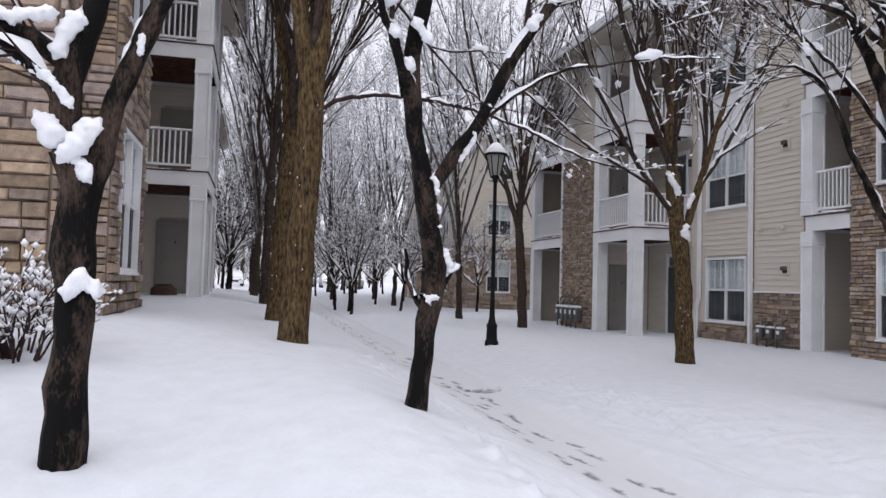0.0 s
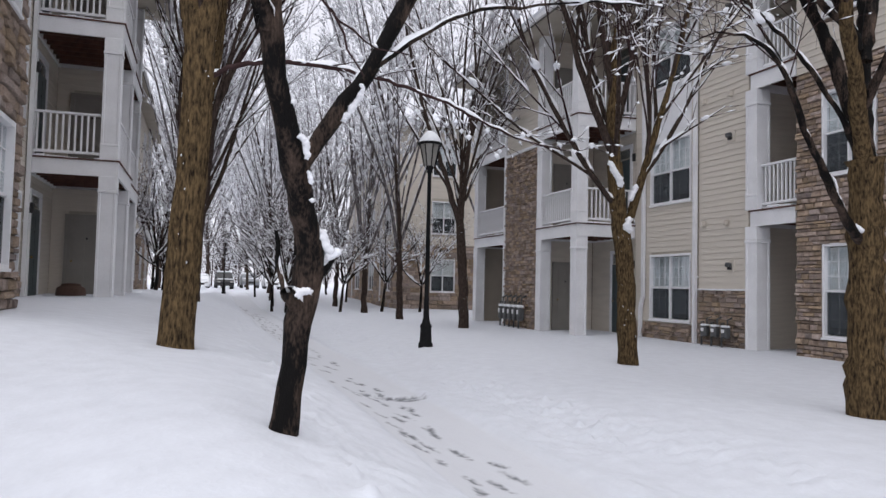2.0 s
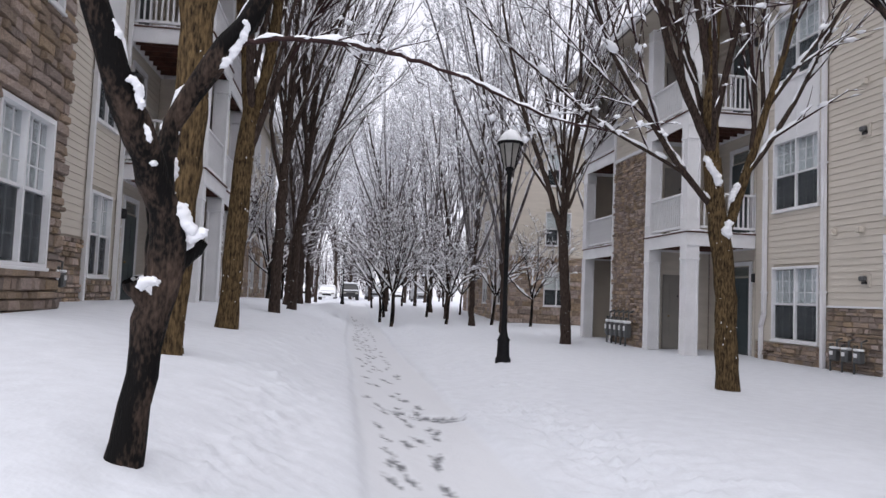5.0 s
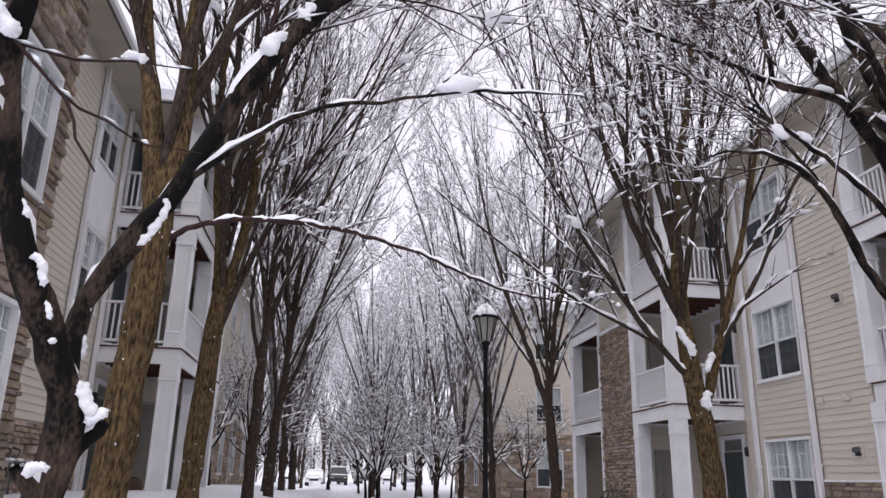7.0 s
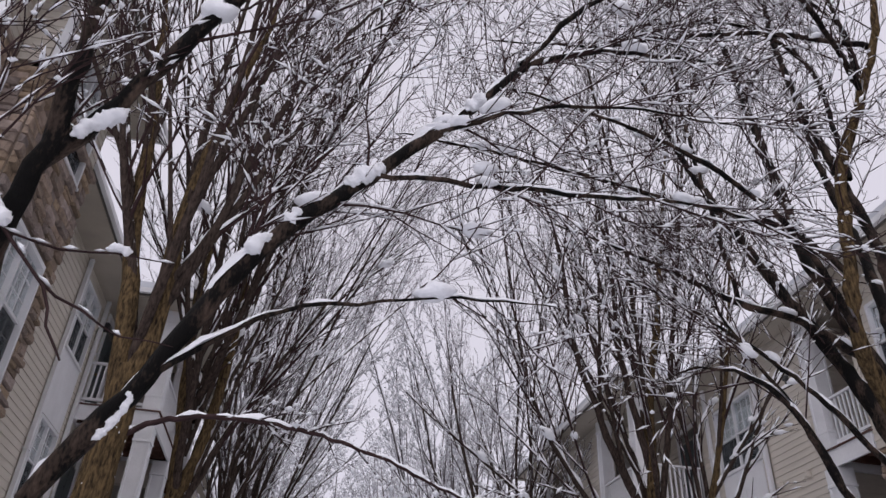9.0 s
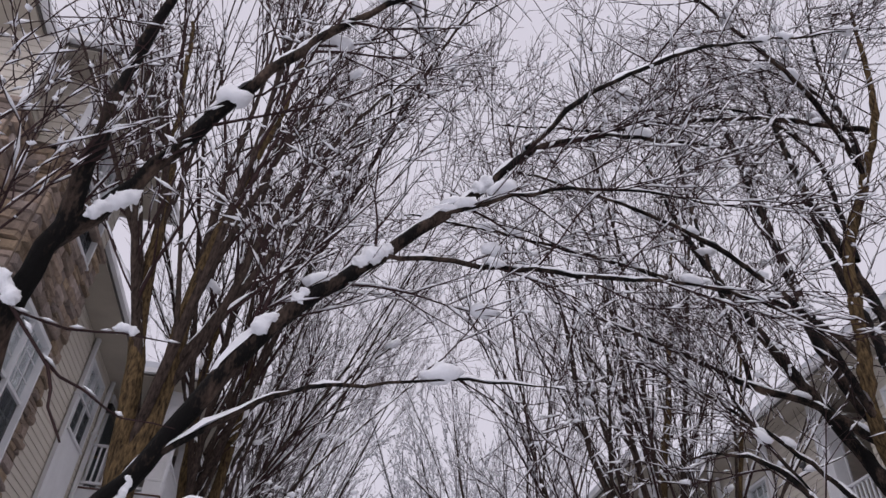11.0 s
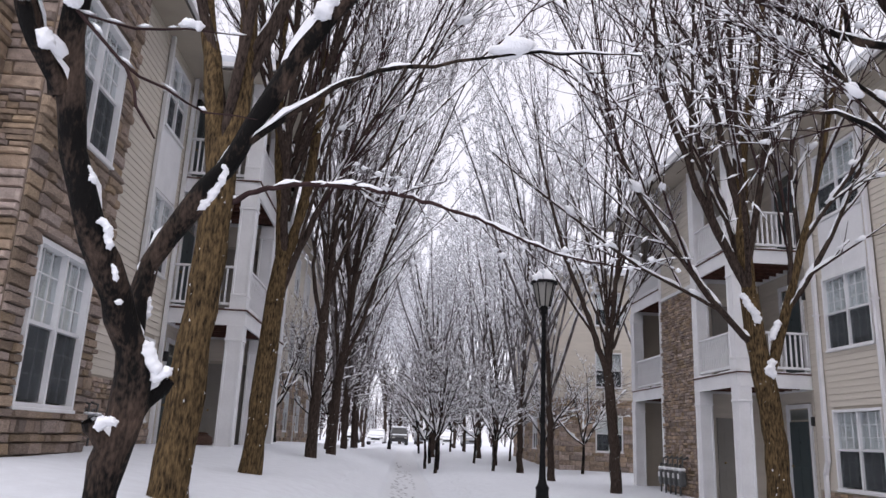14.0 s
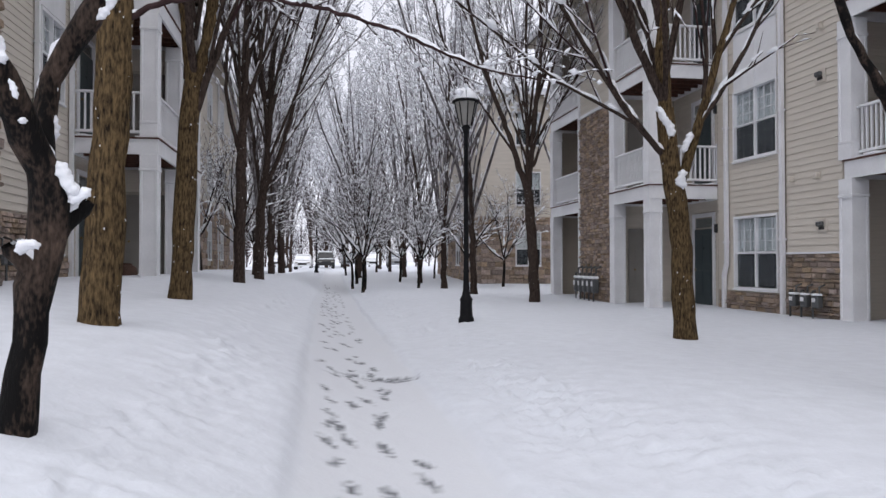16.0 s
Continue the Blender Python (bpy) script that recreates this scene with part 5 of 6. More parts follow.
g.offshoots(list(fine), list(g.chains[0][1]), 0.3, 16, 40, 0.55, 0.4, 0.12, 0.015, 0.15, lambda a, b: g.offshoots(a, b, 0.2, 3, 38, 0.3, 0.7, 0.12, 0.0, 0.12, None, 0.1, 0.003), 0.1, 0.004)
limb = new("low_limb")
g.build(limb, TWIG, TWIG, thick=0.012, snow=1.6, clump=0.7)
limb.parent = big
limb.matrix_parent_inverse = big.matrix_basis.inverted()

near_right = crooked("tree", "broad tree with spreading crooked snow-laden limbs beside the path", 35, [
    ([(7.3, 7.02, 0.0), (7.3, 7.02, 0.5), (7.31, 7.02, 1.4), (7.3, 7.0, 2.2), (7.27, 6.98, 2.9)], [0.22, 0.19, 0.175, 0.165, 0.17], 0),
    ([(7.27, 6.98, 2.75), (6.85, 6.7, 3.6), (6.56, 6.54, 4.3), (6.62, 6.44, 5.1), (6.74, 6.36, 6.0), (7.0, 6.1, 6.8), (7.17, 5.82, 7.6), (7.2, 5.6, 9.0)], [0.1, 0.075, 0.06, 0.055, 0.05, 0.042, 0.035, 0.012], 0.4),
    ([(6.6, 6.5, 4.9), (6.33, 6.72, 5.45), (5.8, 7.0, 5.8), (5.23, 7.24, 6.05), (4.4, 7.25, 6.2), (3.45, 7.2, 6.25), (2.6, 7.1, 6.2)], [0.032, 0.03, 0.027, 0.024, 0.019, 0.013, 0.006], 0.1),
    ([(7.1, 5.95, 7.3), (6.4, 6.4, 7.8), (5.6, 6.9, 8.1), (4.87, 7.3, 8.2), (3.6, 7.5, 8.2)], [0.03, 0.027, 0.022, 0.017, 0.006], 0.1),
    ([(7.27, 6.98, 2.8), (6.7, 6.9, 3.5), (6.2, 7.1, 4.2), (5.5, 7.4, 4.9), (4.8, 7.6, 5.3)], [0.04, 0.03, 0.022, 0.015, 0.006], 0.65),
    ([(7.27, 7.0, 1.95), (6.8, 6.8, 2.25), (6.44, 6.7, 2.66), (6.24, 6.68, 2.94), (6.07, 6.66, 3.27), (5.88, 6.64, 3.62), (5.53, 6.62, 3.86), (5.08, 6.6, 3.86), (4.8, 6.6, 3.72)], [0.05, 0.043, 0.04, 0.036, 0.032, 0.026, 0.018, 0.01, 0.004], 0.6),
    ([(6.03, 6.67, 3.36), (5.86, 6.7, 3.78), (5.62, 6.7, 4.11), (5.42, 6.7, 4.46), (5.38, 6.7, 4.89)], [0.022, 0.019, 0.015, 0.011, 0.005], 0.4),
    ([(7.27, 6.98, 2.8), (7.6, 7.3, 4.0), (7.9, 7.6, 5.6), (8.0, 8.0, 7.6), (8.1, 8.2, 9.4)], [0.1, 0.08, 0.06, 0.04, 0.012], 0.3),
    ([(7.28, 7.0, 2.85), (7.1, 7.3, 4.2), (6.7, 7.8, 5.8), (6.2, 8.2, 7.6), (5.9, 8.4, 9.2)], [0.09, 0.07, 0.05, 0.032, 0.01], 0.25),
    ([(6.56, 6.54, 4.3), (6.0, 6.2, 4.9), (5.3, 6.0, 5.3), (4.4, 5.9, 5.6), (3.4, 5.9, 5.8)], [0.035, 0.03, 0.023, 0.015, 0.006], 0.5),
    ([(7.0, 6.1, 6.8), (6.2, 5.6, 7.2), (5.2, 5.2, 7.5), (4.2, 4.9, 7.8)], [0.03, 0.024, 0.016, 0.006], 0.1),
    ([(8.1, 7.2, 8.3), (8.21, 7.2, 9.3), (7.44, 7.2, 9.9), (6.77, 7.2, 9.68), (6.01, 7.2, 8.99)], [0.03, 0.026, 0.022, 0.015, 0.006], 0.3),
    ([(7.61, 7.2, 6.68), (7.62, 7.2, 7.89), (7.46, 7.2, 8.54), (6.85, 7.2, 8.93), (5.9, 7.2, 8.77), (5.05, 7.2, 8.47)], [0.035, 0.03, 0.026, 0.02, 0.013, 0.006], 0.3),
    ([(8.0, 7.5, 7.4), (8.21, 7.2, 8.43), (8.17, 7.2, 10.25), (8.47, 7.2, 12.0)], [0.045, 0.035, 0.025, 0.01], 0.3),
    ([(7.27, 6.98, 2.85), (7.28, 7.15, 4.2), (6.68, 7.2, 4.73), (5.98, 7.2, 4.88), (5.51, 7.2, 5.06), (4.87, 7.2, 5.29), (4.1, 7.2, 5.5)], [0.05, 0.042, 0.035, 0.03, 0.022, 0.014, 0.006], 0.5),
    ([(5.98, 7.2, 4.88), (5.87, 7.2, 5.74), (5.75, 7.2, 6.91), (5.67, 7.2, 8.15), (5.51, 7.2, 9.29)], [0.025, 0.022, 0.018, 0.013, 0.006], 0.3),
    ([(7.3, 7.1, 4.1), (6.9, 7.25, 5.37), (6.98, 7.5, 6.3), (7.07, 7.8, 7.73), (7.1, 8.1, 9.86), (7.31, 8.4, 11.8)], [0.07, 0.065, 0.058, 0.048, 0.035, 0.012], 0.3),
    ([(7.4, 7.1, 4.0), (7.7, 7.2, 5.54), (7.62, 7.33, 6.77), (7.44, 7.45, 8.18), (7.49, 7.58, 9.74), (7.8, 7.7, 11.6)], [0.07, 0.06, 0.052, 0.042, 0.03, 0.01], 0.3),
    ([(7.0, 6.8, 3.3), (6.9, 6.1, 4.2), (6.8, 5.2, 5.2), (6.6, 4.4, 6.4)], [0.05, 0.04, 0.028, 0.008], 0.5),
], WETBARK, 1.5, 15, 1.0, 6, 3, 100, 0.065, MOSSY)

ltree = fan_tree(11, "straight mossy-barked tree with steep limbs and clinging snow",
    [(0.33, 12.45, 0.85), (0.38, 12.45, 2.28), (0.44, 12.45, 3.52), (0.5, 12.45, 3.95)], 0.145, [
    ([(0.49, 12.45, 3.7), (0.36, 12.5, 4.8), (0.2, 12.6, 6.0), (0.1, 12.7, 7.2), (0.15, 12.82, 8.54), (0.35, 12.95, 10.6)], 0.095, 0.02),
    ([(0.51, 12.45, 3.8), (0.68, 12.55, 4.68), (0.78, 12.65, 5.9), (0.8, 12.7, 7.4), (0.85, 12.78, 9.5), (0.96, 12.95, 11.4)], 0.1, 0.02),
    ([(0.5, 12.45, 3.4), (0.88, 12.35, 4.46), (1.33, 12.25, 5.41), (1.87, 12.15, 6.38), (2.5, 12.0, 7.6)], 0.06, 0.015),
], MOSSY, (9, 7, 4), 8, 22, 1.9, 14.5, 0.75, 50, 0.08)
rtree = fan_tree(17, "mossy-barked tree with widely fanning limbs holding snow",
    [(7.74, 12.3, 0.2), (7.66, 12.3, 1.76), (7.49, 12.3, 2.99), (7.43, 12.3, 3.67)], 0.155, [
    ([(7.43, 12.3, 3.5), (7.4, 12.35, 5.09), (7.57, 12.38, 6.42), (7.84, 12.4, 7.64), (8.2, 12.4, 9.9), (8.7, 12.45, 12.6)], 0.11, 0.015),
    ([(7.43, 12.3, 2.95), (6.78, 12.1, 3.51), (6.13, 11.9, 4.28), (5.58, 11.7, 4.95), (5.19, 11.5, 5.78), (4.95, 11.4, 6.9)], 0.055, 0.014),
    ([(7.4, 12.3, 3.8), (6.84, 12.2, 4.83), (6.47, 12.12, 5.75), (6.15, 12.08, 6.8), (5.94, 12.07, 8.68), (5.5, 12.0, 10.9)], 0.075, 0.015),
    ([(7.62, 12.3, 2.4), (7.95, 12.22, 3.51), (8.21, 12.15, 4.45), (8.53, 12.07, 5.6), (8.84, 12.0, 7.05), (9.1, 11.9, 8.6)], 0.085, 0.02),
    ([(8.0, 12.22, 3.7), (8.02, 12.13, 4.7), (7.78, 11.97, 5.69), (7.77, 11.8, 6.51)], 0.04, 0.015),
    ([(7.38, 12.33, 4.9), (7.08, 12.35, 6.68), (7.05, 12.4, 8.46), (6.85, 12.45, 10.81), (6.75, 12.5, 12.9)], 0.065, 0.012),
], MOSSY, (9, 7, 4), 3, 20, 2.0, 13.0, 0.75, 60, 0.07)
snow_stroke(rtree, [(7.63, 12.14, 2.70), (7.58, 12.14, 2.58), (7.63, 12.14, 2.47)], 0.06)
snow_stroke(rtree, [(7.24, 12.16, 3.66), (7.35, 12.16, 3.47), (7.48, 12.16, 3.26)], 0.055)
snow_stroke(rtree, [(7.78, 12.18, 3.29), (7.66, 12.18, 3.02)], 0.045)
thin = fan_tree(23, "slender bare tree with a high fork and steep snowy limbs",
    [(0.24, 20.8, 0.8), (0.28, 20.8, 3.03), (0.31, 20.8, 4.6)], 0.13, [
    ([(0.31, 20.8, 4.4), (0.41, 20.8, 6.77), (0.46, 20.8, 9.14), (0.73, 20.8, 11.6)], 0.1, 0.02),
    ([(0.28, 20.8, 4.0), (-0.07, 20.8, 5.5), (-0.01, 20.8, 7.52), (0.06, 20.8, 9.9)], 0.06, 0.02),
    ([(0.34, 20.8, 4.7), (0.78, 20.8, 6.79), (1.04, 20.8, 8.69), (1.53, 20.8, 11.0)], 0.06, 0.015),
], BARK, (8, 7, 4), 8, 22, 2.2, 16.5, 0.85, 30, 0.09, HALFRIMED)
arched = fan_tree(27, "slender bare tree with one stem leaning over the path",
    [(0.44, 24.5, 0.8), (0.49, 24.5, 2.86), (0.65, 24.5, 4.25)], 0.13, [
    ([(0.55, 24.5, 3.4), (1.1, 24.5, 4.8), (1.54, 24.5, 6.43), (2.06, 24.5, 8.48), (2.9, 24.5, 11.3)], 0.085, 0.015),
    ([(0.65, 24.5, 4.1), (0.81, 24.5, 6.94), (0.92, 24.5, 9.73), (1.04, 24.5, 12.5)], 0.1, 0.015),
], BARK, (8, 7, 4), 9, 24, 2.4, 17.0, 0.9, 0, 0.1, HALFRIMED)
slim = fan_tree(29, "bare tree with a low fork and steep snowy limbs",
    [(8.61, 23.3, 0.15), (8.51, 23.3, 2.03), (8.39, 23.3, 3.6)], 0.15, [
    ([(8.39, 23.3, 3.4), (7.79, 23.3, 5.19), (7.09, 23.3, 7.08), (6.46, 23.3, 9.59), (6.08, 23.3, 12.0)], 0.1, 0.015),
    ([(8.39, 23.3, 3.5), (8.59, 23.3, 5.57), (8.83, 23.3, 8.09), (8.65, 23.3, 11.0)], 0.1, 0.02),
    ([(8.55, 23.3, 4.2), (9.21, 23.3, 5.95), (10.0, 23.3, 7.9)], 0.05, 0.02),
], BARK, (8, 7, 4), 8, 22, 2.4, 16.5, 0.85, 30, 0.09, HALFRIMED)
# distant trees, their haze put into the colour of bark and twigs
FAR = "distant bare tree whitened by snow and painted haze"
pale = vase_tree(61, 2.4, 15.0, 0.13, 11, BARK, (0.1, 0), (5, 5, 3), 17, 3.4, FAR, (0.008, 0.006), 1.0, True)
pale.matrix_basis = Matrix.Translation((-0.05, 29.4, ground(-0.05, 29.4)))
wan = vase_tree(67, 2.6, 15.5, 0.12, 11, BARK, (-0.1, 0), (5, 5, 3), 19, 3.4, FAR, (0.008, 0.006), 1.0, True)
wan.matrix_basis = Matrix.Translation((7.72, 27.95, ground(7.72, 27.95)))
orng = random.Random(5)
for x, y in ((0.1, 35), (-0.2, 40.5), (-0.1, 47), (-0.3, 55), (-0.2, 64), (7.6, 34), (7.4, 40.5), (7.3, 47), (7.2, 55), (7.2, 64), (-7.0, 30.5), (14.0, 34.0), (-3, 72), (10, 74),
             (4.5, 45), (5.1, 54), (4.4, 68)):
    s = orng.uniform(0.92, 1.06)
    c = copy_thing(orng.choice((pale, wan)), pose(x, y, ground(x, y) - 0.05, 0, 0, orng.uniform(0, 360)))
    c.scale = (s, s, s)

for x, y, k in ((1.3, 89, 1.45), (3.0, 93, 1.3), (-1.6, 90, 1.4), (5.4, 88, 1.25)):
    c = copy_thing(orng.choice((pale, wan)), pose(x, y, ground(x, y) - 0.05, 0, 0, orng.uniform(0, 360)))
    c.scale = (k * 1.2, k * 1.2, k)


def far_wood():
    """The snowed-up wood beyond the road: thin dark stems and very many small clots of snow on twigs."""
    r = np.random.RandomState(19)
    sv, sf, wv, wf = [], [], [], []
    for k in range(46):
        cx, cy = -34 + 72 * (k + r.rand()) / 46, r.uniform(94, 112)
        top, wide, z0 = r.uniform(8, 13.5), r.uniform(2.0, 3.4), ground(cx, cy)
        for q in range(70):
            a, reach = r.uniform(0, 2 * np.pi), wide * np.sqrt(r.rand())
            low = np.array((cx + 0.2 * reach * np.cos(a), cy + 0.2 * reach * np.sin(a), z0 + top * r.uniform(0.02, 0.45)))
            high = np.array((cx + reach * np.cos(a), cy + reach * np.sin(a), low[2] + top * r.uniform(0.2, 0.52)))
            if q == 0:
                low, high = np.array((cx, cy, z0 - 0.1)), np.array((cx + 0.2, cy, z0 + top * 0.7))
            w = 0.13 if q == 0 else r.uniform(0.02, 0.045)
            n = len(wv)
            for p, f in ((low, 1.0), (high, 0.3)):
                wv += [tuple(p + np.array((w * f * np.cos(b), w * f * np.sin(b), 0))) for b in (0.3, 2.4, 4.5)]
            wf += [(n, n + 1, n + 4, n + 3), (n + 1, n + 2, n + 5, n + 4), (n + 2, n, n + 3, n + 5)]
            for h in range(7):
                c = low + (high - low) * r.uniform(0.15, 1.0) + r.normal(0, 0.22, 3)
                m = len(sv)
                size = r.uniform(0.04, 0.13)
                sv += [tuple(c + size * r.normal(0, 1, 3) * (1.5, 1.0, 0.6)) for _ in range(4)]
                sf += [(m, m + 1, m + 2), (m, m + 1, m + 3), (m + 1, m + 2, m + 3), (m, m + 2, m + 3)]
    t = thing("far_wood", "snow-whitened bare wood beyond the parked cars", "trees")
    tagged(raw("stem", wv, wf, TWIG, t), kind="stuff")
    tagged(raw("snow", sv, sf, CLING, t), kind="stuff")


far_wood()
young = [small_tree(51, 5.2), small_tree(52, 4.6), small_tree(53, 5.4)]
young[0].matrix_basis = pose(3.9, 31.0, ground(3.9, 31.0))
young[1].matrix_basis = pose(6.35, 33.0, ground(6.35, 33.0))
young[2].matrix_basis = pose(3.7, 35.5, ground(3.7, 35.5))
for x, y in ((4.1, 33.6), (4.1, 40), (6.3, 40), (-3.4, 28.5), (-2.2, 31.0), (-1.2, 34), (-1.6, 38), (3.9, 50), (10.6, 35.3), (9.0, 36.5), (-1.4, 44), (6.0, 52), (9, 46), (-1.8, 52), (9.4, 56)):
    s = orng.uniform(0.9, 1.25)
    c = copy_thing(orng.choice(young), pose(x, y, ground(x, y) - 0.03, 0, 0, orng.uniform(0, 360)))
    c.scale = (s, s, s)


# ---- shrub by the stone corner ----
def shrub(x, y, width, height):
    g = Growth(71)
    t = thing("shrub", "leafless thorny shrub buried in clinging snow", "shrub", Matrix.Translation((x, y, ground(x, y) - 0.05)))
    for k in range(46):
        a, d = g.r.uniform(0, 6.28), g.r.uniform(0, 0.55)
        q, qr = g.chain((d * width * 0.5 * math.cos(a), d * width * 0.5 * math.sin(a), 0), (0.5 * math.cos(a), 0.5 * math.sin(a), 1), 0.011, 0.005, height * g.r.uniform(0.7, 1.1), 0.12, 0.12, 0.0)
        g.offshoots(q, qr, 0.3, 7, 45, 0.3, 0.7, 0.15, 0.0, 0.08, None, 0.2, 0.004)
    g.build(t, TWIG, TWIG, thick=0.0105, snow=2.4, clump=1.0)


shrub(-1.75, 6.3, 1.5, 0.85)
shrub(-2.9, 6.6, 1.5, 0.9)


# ---- parked cars at the far end ----
def parked_car(x, y, paint, turn, label, tall=1.55):
    t = thing("parked_car", label, "car", pose(x, y, ground(x, y) - 0.04, 0, 0, turn), group="cars at the end of the path")
    prof = [(-2.25, 0.35), (-2.3, 0.75), (-2.1, 0.95), (-1.2, 1.02), (-0.55, tall - 0.06), (0.3, tall), (1.5, tall - 0.08), (2.1, 1.05), (2.25, 0.9), (2.25, 0.35)]
    verts, faces = [], []
    for s, (sx, k) in enumerate(((-0.88, 0), (-0.8, 1), (0.8, 1), (0.88, 0))):
        for y_, z_ in prof:
            inset = 0.12 * max(0, z_ - 1.0) / 0.5
            verts.append((sx - math.copysign(inset, sx), y_, z_ if not k else z_ + 0.02))
    n = len(prof)
    for s in range(3):
        for i in range(n):
            faces.append((s * n + i, s * n + (i + 1) % n, (s + 1) * n + (i + 1) % n, (s + 1) * n + i))
    faces += [tuple(range(n))[::-1], tuple(range(3 * n, 4 * n))]
    raw("body", verts, faces, paint, t, smooth=False)
    part("windscreen", boxes((-0.68, 0.68, -1.12, -1.08, 1.04, tall - 0.1)), SCREEN, t, m=Matrix.Translation((0, -0.75, 0.8)) @ Matrix.Rotation(radians(-36), 4, "X") @ Matrix.Translation((0, 0.98, -0.95)))
    for sx in (-1, 1):
        part("side_window", boxes(*[tuple(sorted((sx * 0.85, sx * 0.8))) + (-0.45, 1.4, 1.06, tall - 0.2)]), SCREEN, t)
        part("headlight", boxes((sx * 0.62 - 0.15, sx * 0.62 + 0.15, -2.32, -2.24, 0.68, 0.82), bevel=0.02), LAMPGLASS, t, "clear headlight")
        for wy in (-1.4, 1.4):
            bm = bmesh.new()
            lathe(bm, [(0.2, -0.1), (0.33, -0.1), (0.34, 0.0), (0.33, 0.1), (0.2, 0.1)], 16)
            wheel = part("wheel", bm, BLACKPLASTIC, t, "black tyre", Matrix.Translation((sx * 0.8, wy, 0.34)) @ Matrix.Rotation(radians(90), 4, "Y"))
            bm = bmesh.new()
            lathe(bm, [(0.2, -0.105), (0.2, 0.105)], 12)
            part("rim", bm, METER, wheel)
    part("grille", boxes((-0.45, 0.45, -2.31, -2.26, 0.5, 0.72)), BLACKPLASTIC, t)
    part("bumper", boxes((-0.85, 0.85, -2.36, -2.22, 0.35, 0.5), bevel=0.03), paint, t)
    bm = boxes((-0.7, 0.7, -0.45, 1.55, tall - 0.02, tall + 0.14), bevel=0.06)
    part("roof_snow", bm, CLING, t, "snow on the car's roof")
    part("bonnet_snow", boxes((-0.75, 0.75, -2.1, -1.2, 0.99, 1.1), bevel=0.05), CLING, t, "snow on the bonnet")


BLACKCAR = material("black_car_paint", (0.015, 0.015, 0.017), 0.3, 4.0, 0.2, 0.0)
WHITECAR = material("white_car_paint", (0.7, 0.71, 0.73), 0.3, 4.0, 0.05, 0.0)
GREYCAR = material("grey_car_paint", (0.2, 0.21, 0.23), 0.3, 4.0, 0.1, 0.0)
parked_car(2.8, 82, BLACKCAR, 2, "black parked sport utility vehicle with snow on its roof", 1.75)
parked_car(0.5, 82.5, WHITECAR, -2, "white parked car under fresh snow", 1.5)
parked_car(-2.2, 83, WHITECAR, 0, "white parked car half hidden by trees", 1.55)
parked_car(5.4, 82.5, GREYCAR, 1, "grey parked car under fresh snow", 1.5)
parked_car(7.8, 83, WHITECAR, 0, "white parked car behind young trees", 1.6)
parked_car(10.4, 82, GREYCAR, 0, "dark grey parked car behind young trees", 1.6)


# ---- street lamps ----
def street_lamp(x, y, height):
    t = thing("street_lamp", "black cast-iron post lamp with a lantern capped with snow", "street lamp", Matrix.Translation((x, y, ground(x, y) - 0.05)))
    bm = bmesh.new()
    lathe(bm, [(0.145, 0), (0.145, 0.12), (0.12, 0.16), (0.11, 0.42), (0.125, 0.46), (0.085, 0.52), (0.062, 0.62), (0.05, 0.95), (0.06, 0.98), (0.046, 1.02), (0.038, height - 0.75), (0.07, height - 0.73), (0.05, height - 0.7), (0.09, height - 0.64), (0.06, height - 0.6)], 14)
    part("post", bm, IRON, t, smooth=True)
    bm = bmesh.new()
    lathe(bm, [(0.11, height - 0.6), (0.2, height - 0.2), (0.2, height - 0.18), (0.1, height - 0.18)], 8)
    lantern = part("lantern", bm, LAMPGLASS, t, "frosted glass lantern in a black cage")
    for k in range(8):
        a = 2 * math.pi * k / 8
        v, f = pipe([(0.115 * math.cos(a), 0.115 * math.sin(a), height - 0.61), (0.208 * math.cos(a), 0.208 * math.sin(a), height - 0.19)], 0.012, 5)
        raw("cage_bar", v, f, IRON, lantern)
    bm = bmesh.new()
    lathe(bm, [(0.26, height - 0.18), (0.24, height - 0.14), (0.13, height - 0.03), (0.05, height), (0.03, height + 0.06), (0.01, height + 0.1)], 12)
    part("cap", bm, IRON, t, smooth=True)
    bm = bmesh.new()
    lathe(bm, [(0.235, height - 0.15), (0.23, height - 0.11), (0.17, height - 0.01), (0.09, height + 0.08), (0.02, height + 0.11)], 12)
    part("cap_snow", bm, CLING, t, "snow heaped on the lamp", smooth=True)
    return t


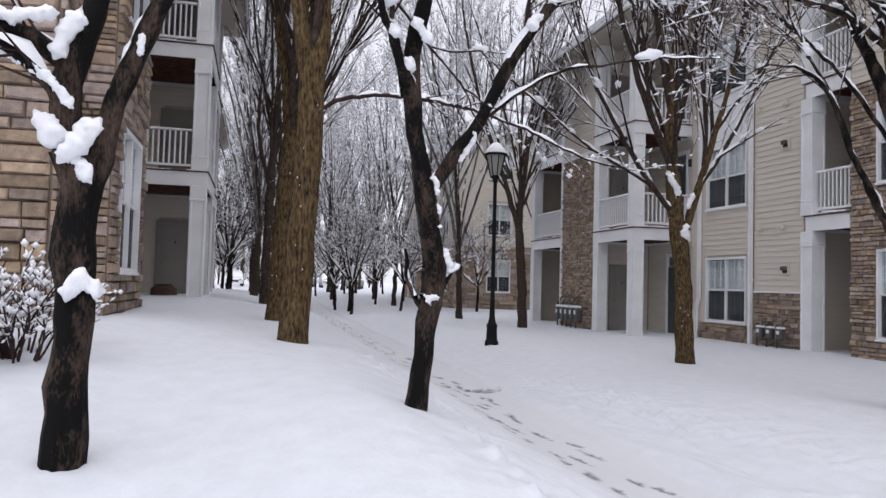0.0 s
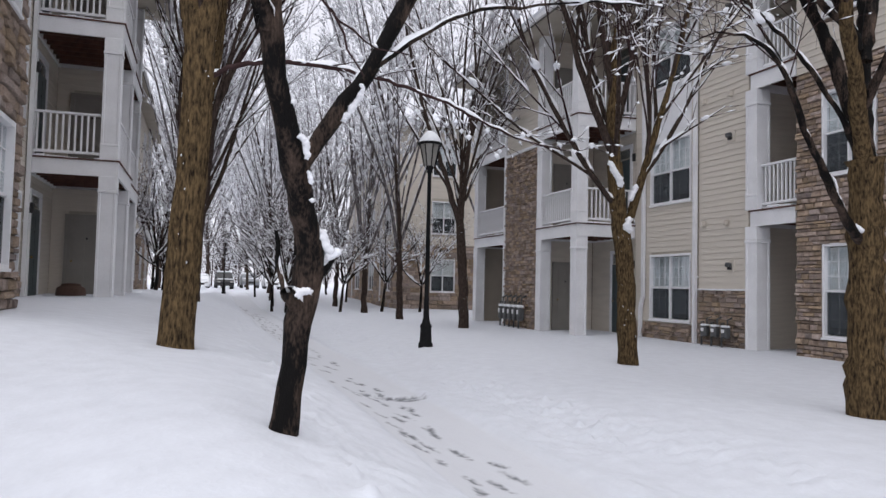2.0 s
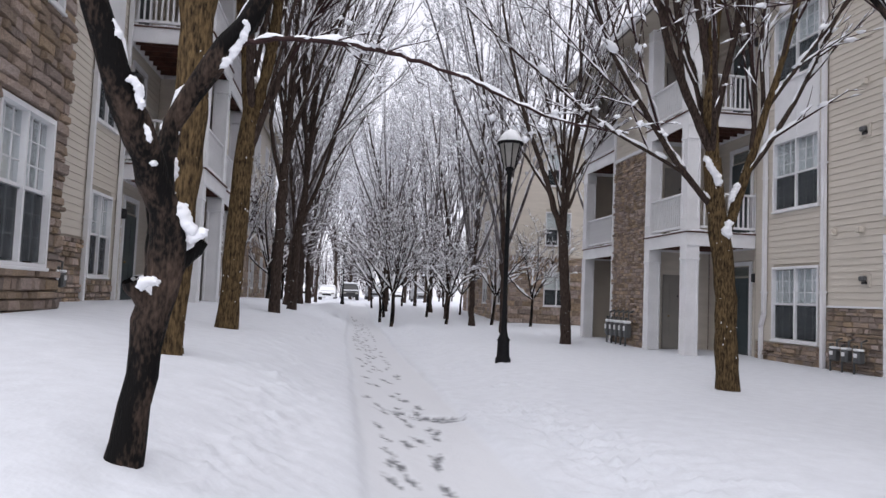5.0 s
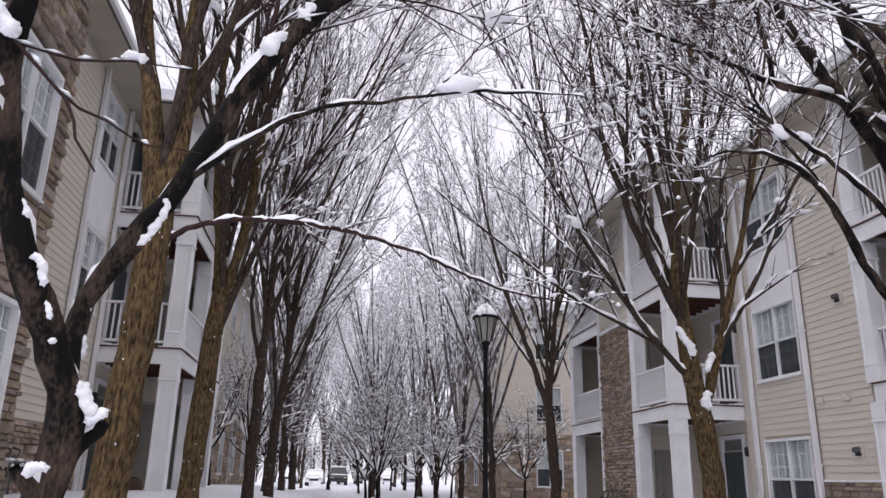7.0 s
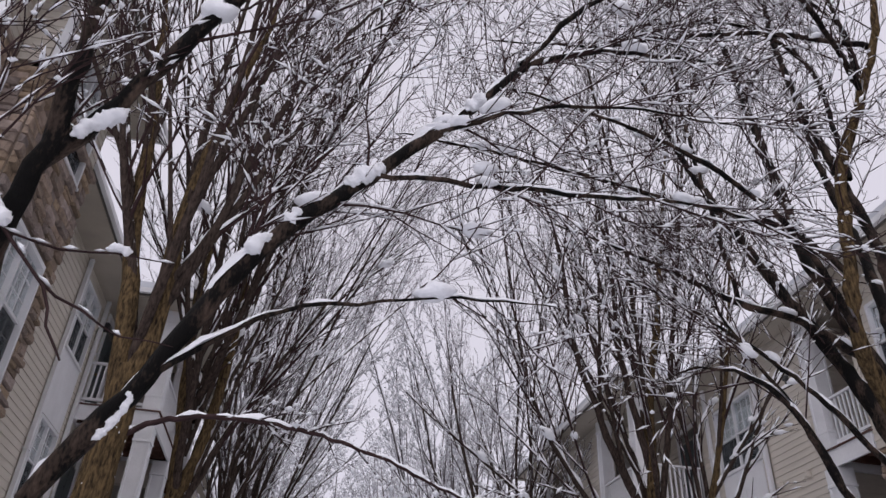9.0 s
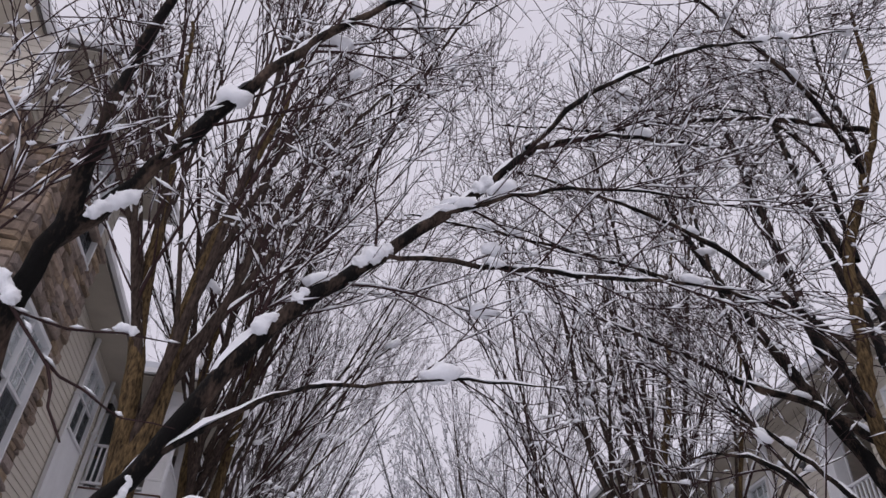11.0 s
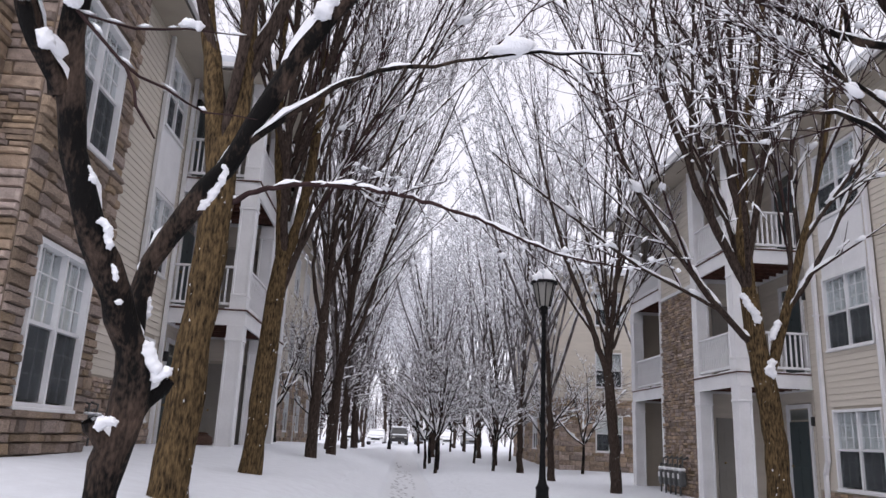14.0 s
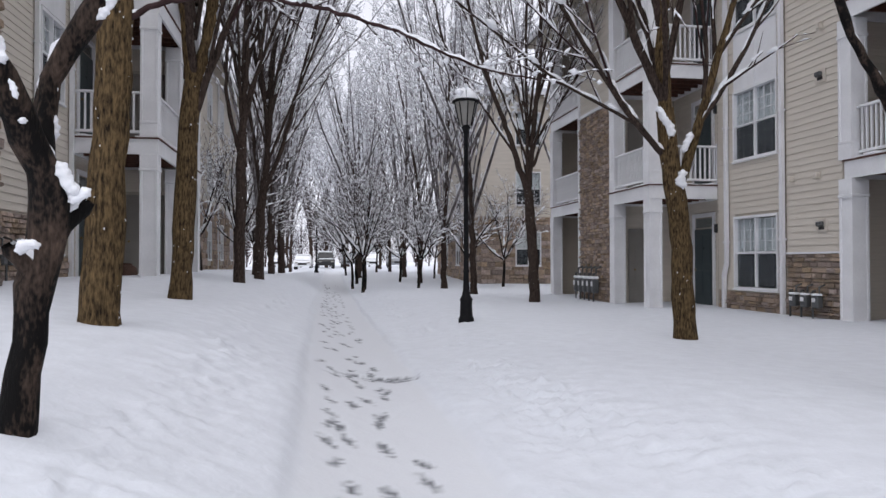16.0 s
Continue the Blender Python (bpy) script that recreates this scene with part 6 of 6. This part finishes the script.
lamp = street_lamp(4.87, 15.05, 4.25)
for y in (52.0,):
    copy_thing(lamp, Matrix.Translation((2.0, y, ground(2.0, y))))


# ---- background buildings ----
def far_block(x0, x1, y0, y1, z, stories, label, seed):
    b = thing("apartment_building", label, "building")
    c = cladding(b)
    c["nb"] = c["ns"] = 10 ** 6
    h = stories * 3.05
    for m, a, e in ((face(0, y0, "S"), -x1, -x0), (face(x0, 0, "W"), y0, y1), (face(x1, 0, "E"), -y1, -y0), (face(0, y1, "N"), x0, x1)):
        holes = []
        u = a + 1.4
        while u < e - 2.4:
            for s in range(stories):
                holes.append((u, u + 1.3, z + s * 3.05 + 0.6, z + s * 3.05 + 2.3))
            u += 4.1
        wall(b, m, a, e, z - 1.5, z + h, holes)
        if m[1][1] < -0.5 or m[0][1] != 0:
            for w in holes:
                window(b, m, *w)
            siding(c, m, a, e, z + 3.1, z + h, holes, 0.2)
            stones(c, m, a, e, z - 0.3, z + 3.05, holes, 2.0)
            u = a + 3.6
            while u < e - 1:
                part("downspout", boxes((u - 0.05, u + 0.05, 0.03, 0.11, z, z + h)), WHITE, b, "", m)
                u += 8.2
    hip_roof(b, x0 - 0.6, x1 + 0.6, y0 - 0.6, y1 + 0.6, z + h, 2.6)
    finish(c)


far_block(10.2, 27, 38.2, 52, 0.55, 3, "distant beige apartment building with a stone ground floor", 1)
far_block(-16, -2.6, 33.5, 50, 0.85, 3, "distant apartment building behind snowy trees", 2)


# ---- small things on the porch ----
def wicker_pouf(x, y, z):
    t = thing("wicker_stool", "round brown wicker stool on the porch", "stool", Matrix.Translation((x, y, z)))
    bm = bmesh.new()
    lathe(bm, [(0.24, 0.0), (0.3, 0.08), (0.32, 0.22), (0.3, 0.36), (0.2, 0.42)], 20)
    part("drum", bm, WICKER, t, smooth=True)
    bm = bmesh.new()
    lathe(bm, [(0.2, 0.421), (0.21, 0.45), (0.1, 0.47)], 20)
    part("seat", bm, WICKER, t, smooth=True)


wicker_pouf(-2.2, 19.6, 0.86)
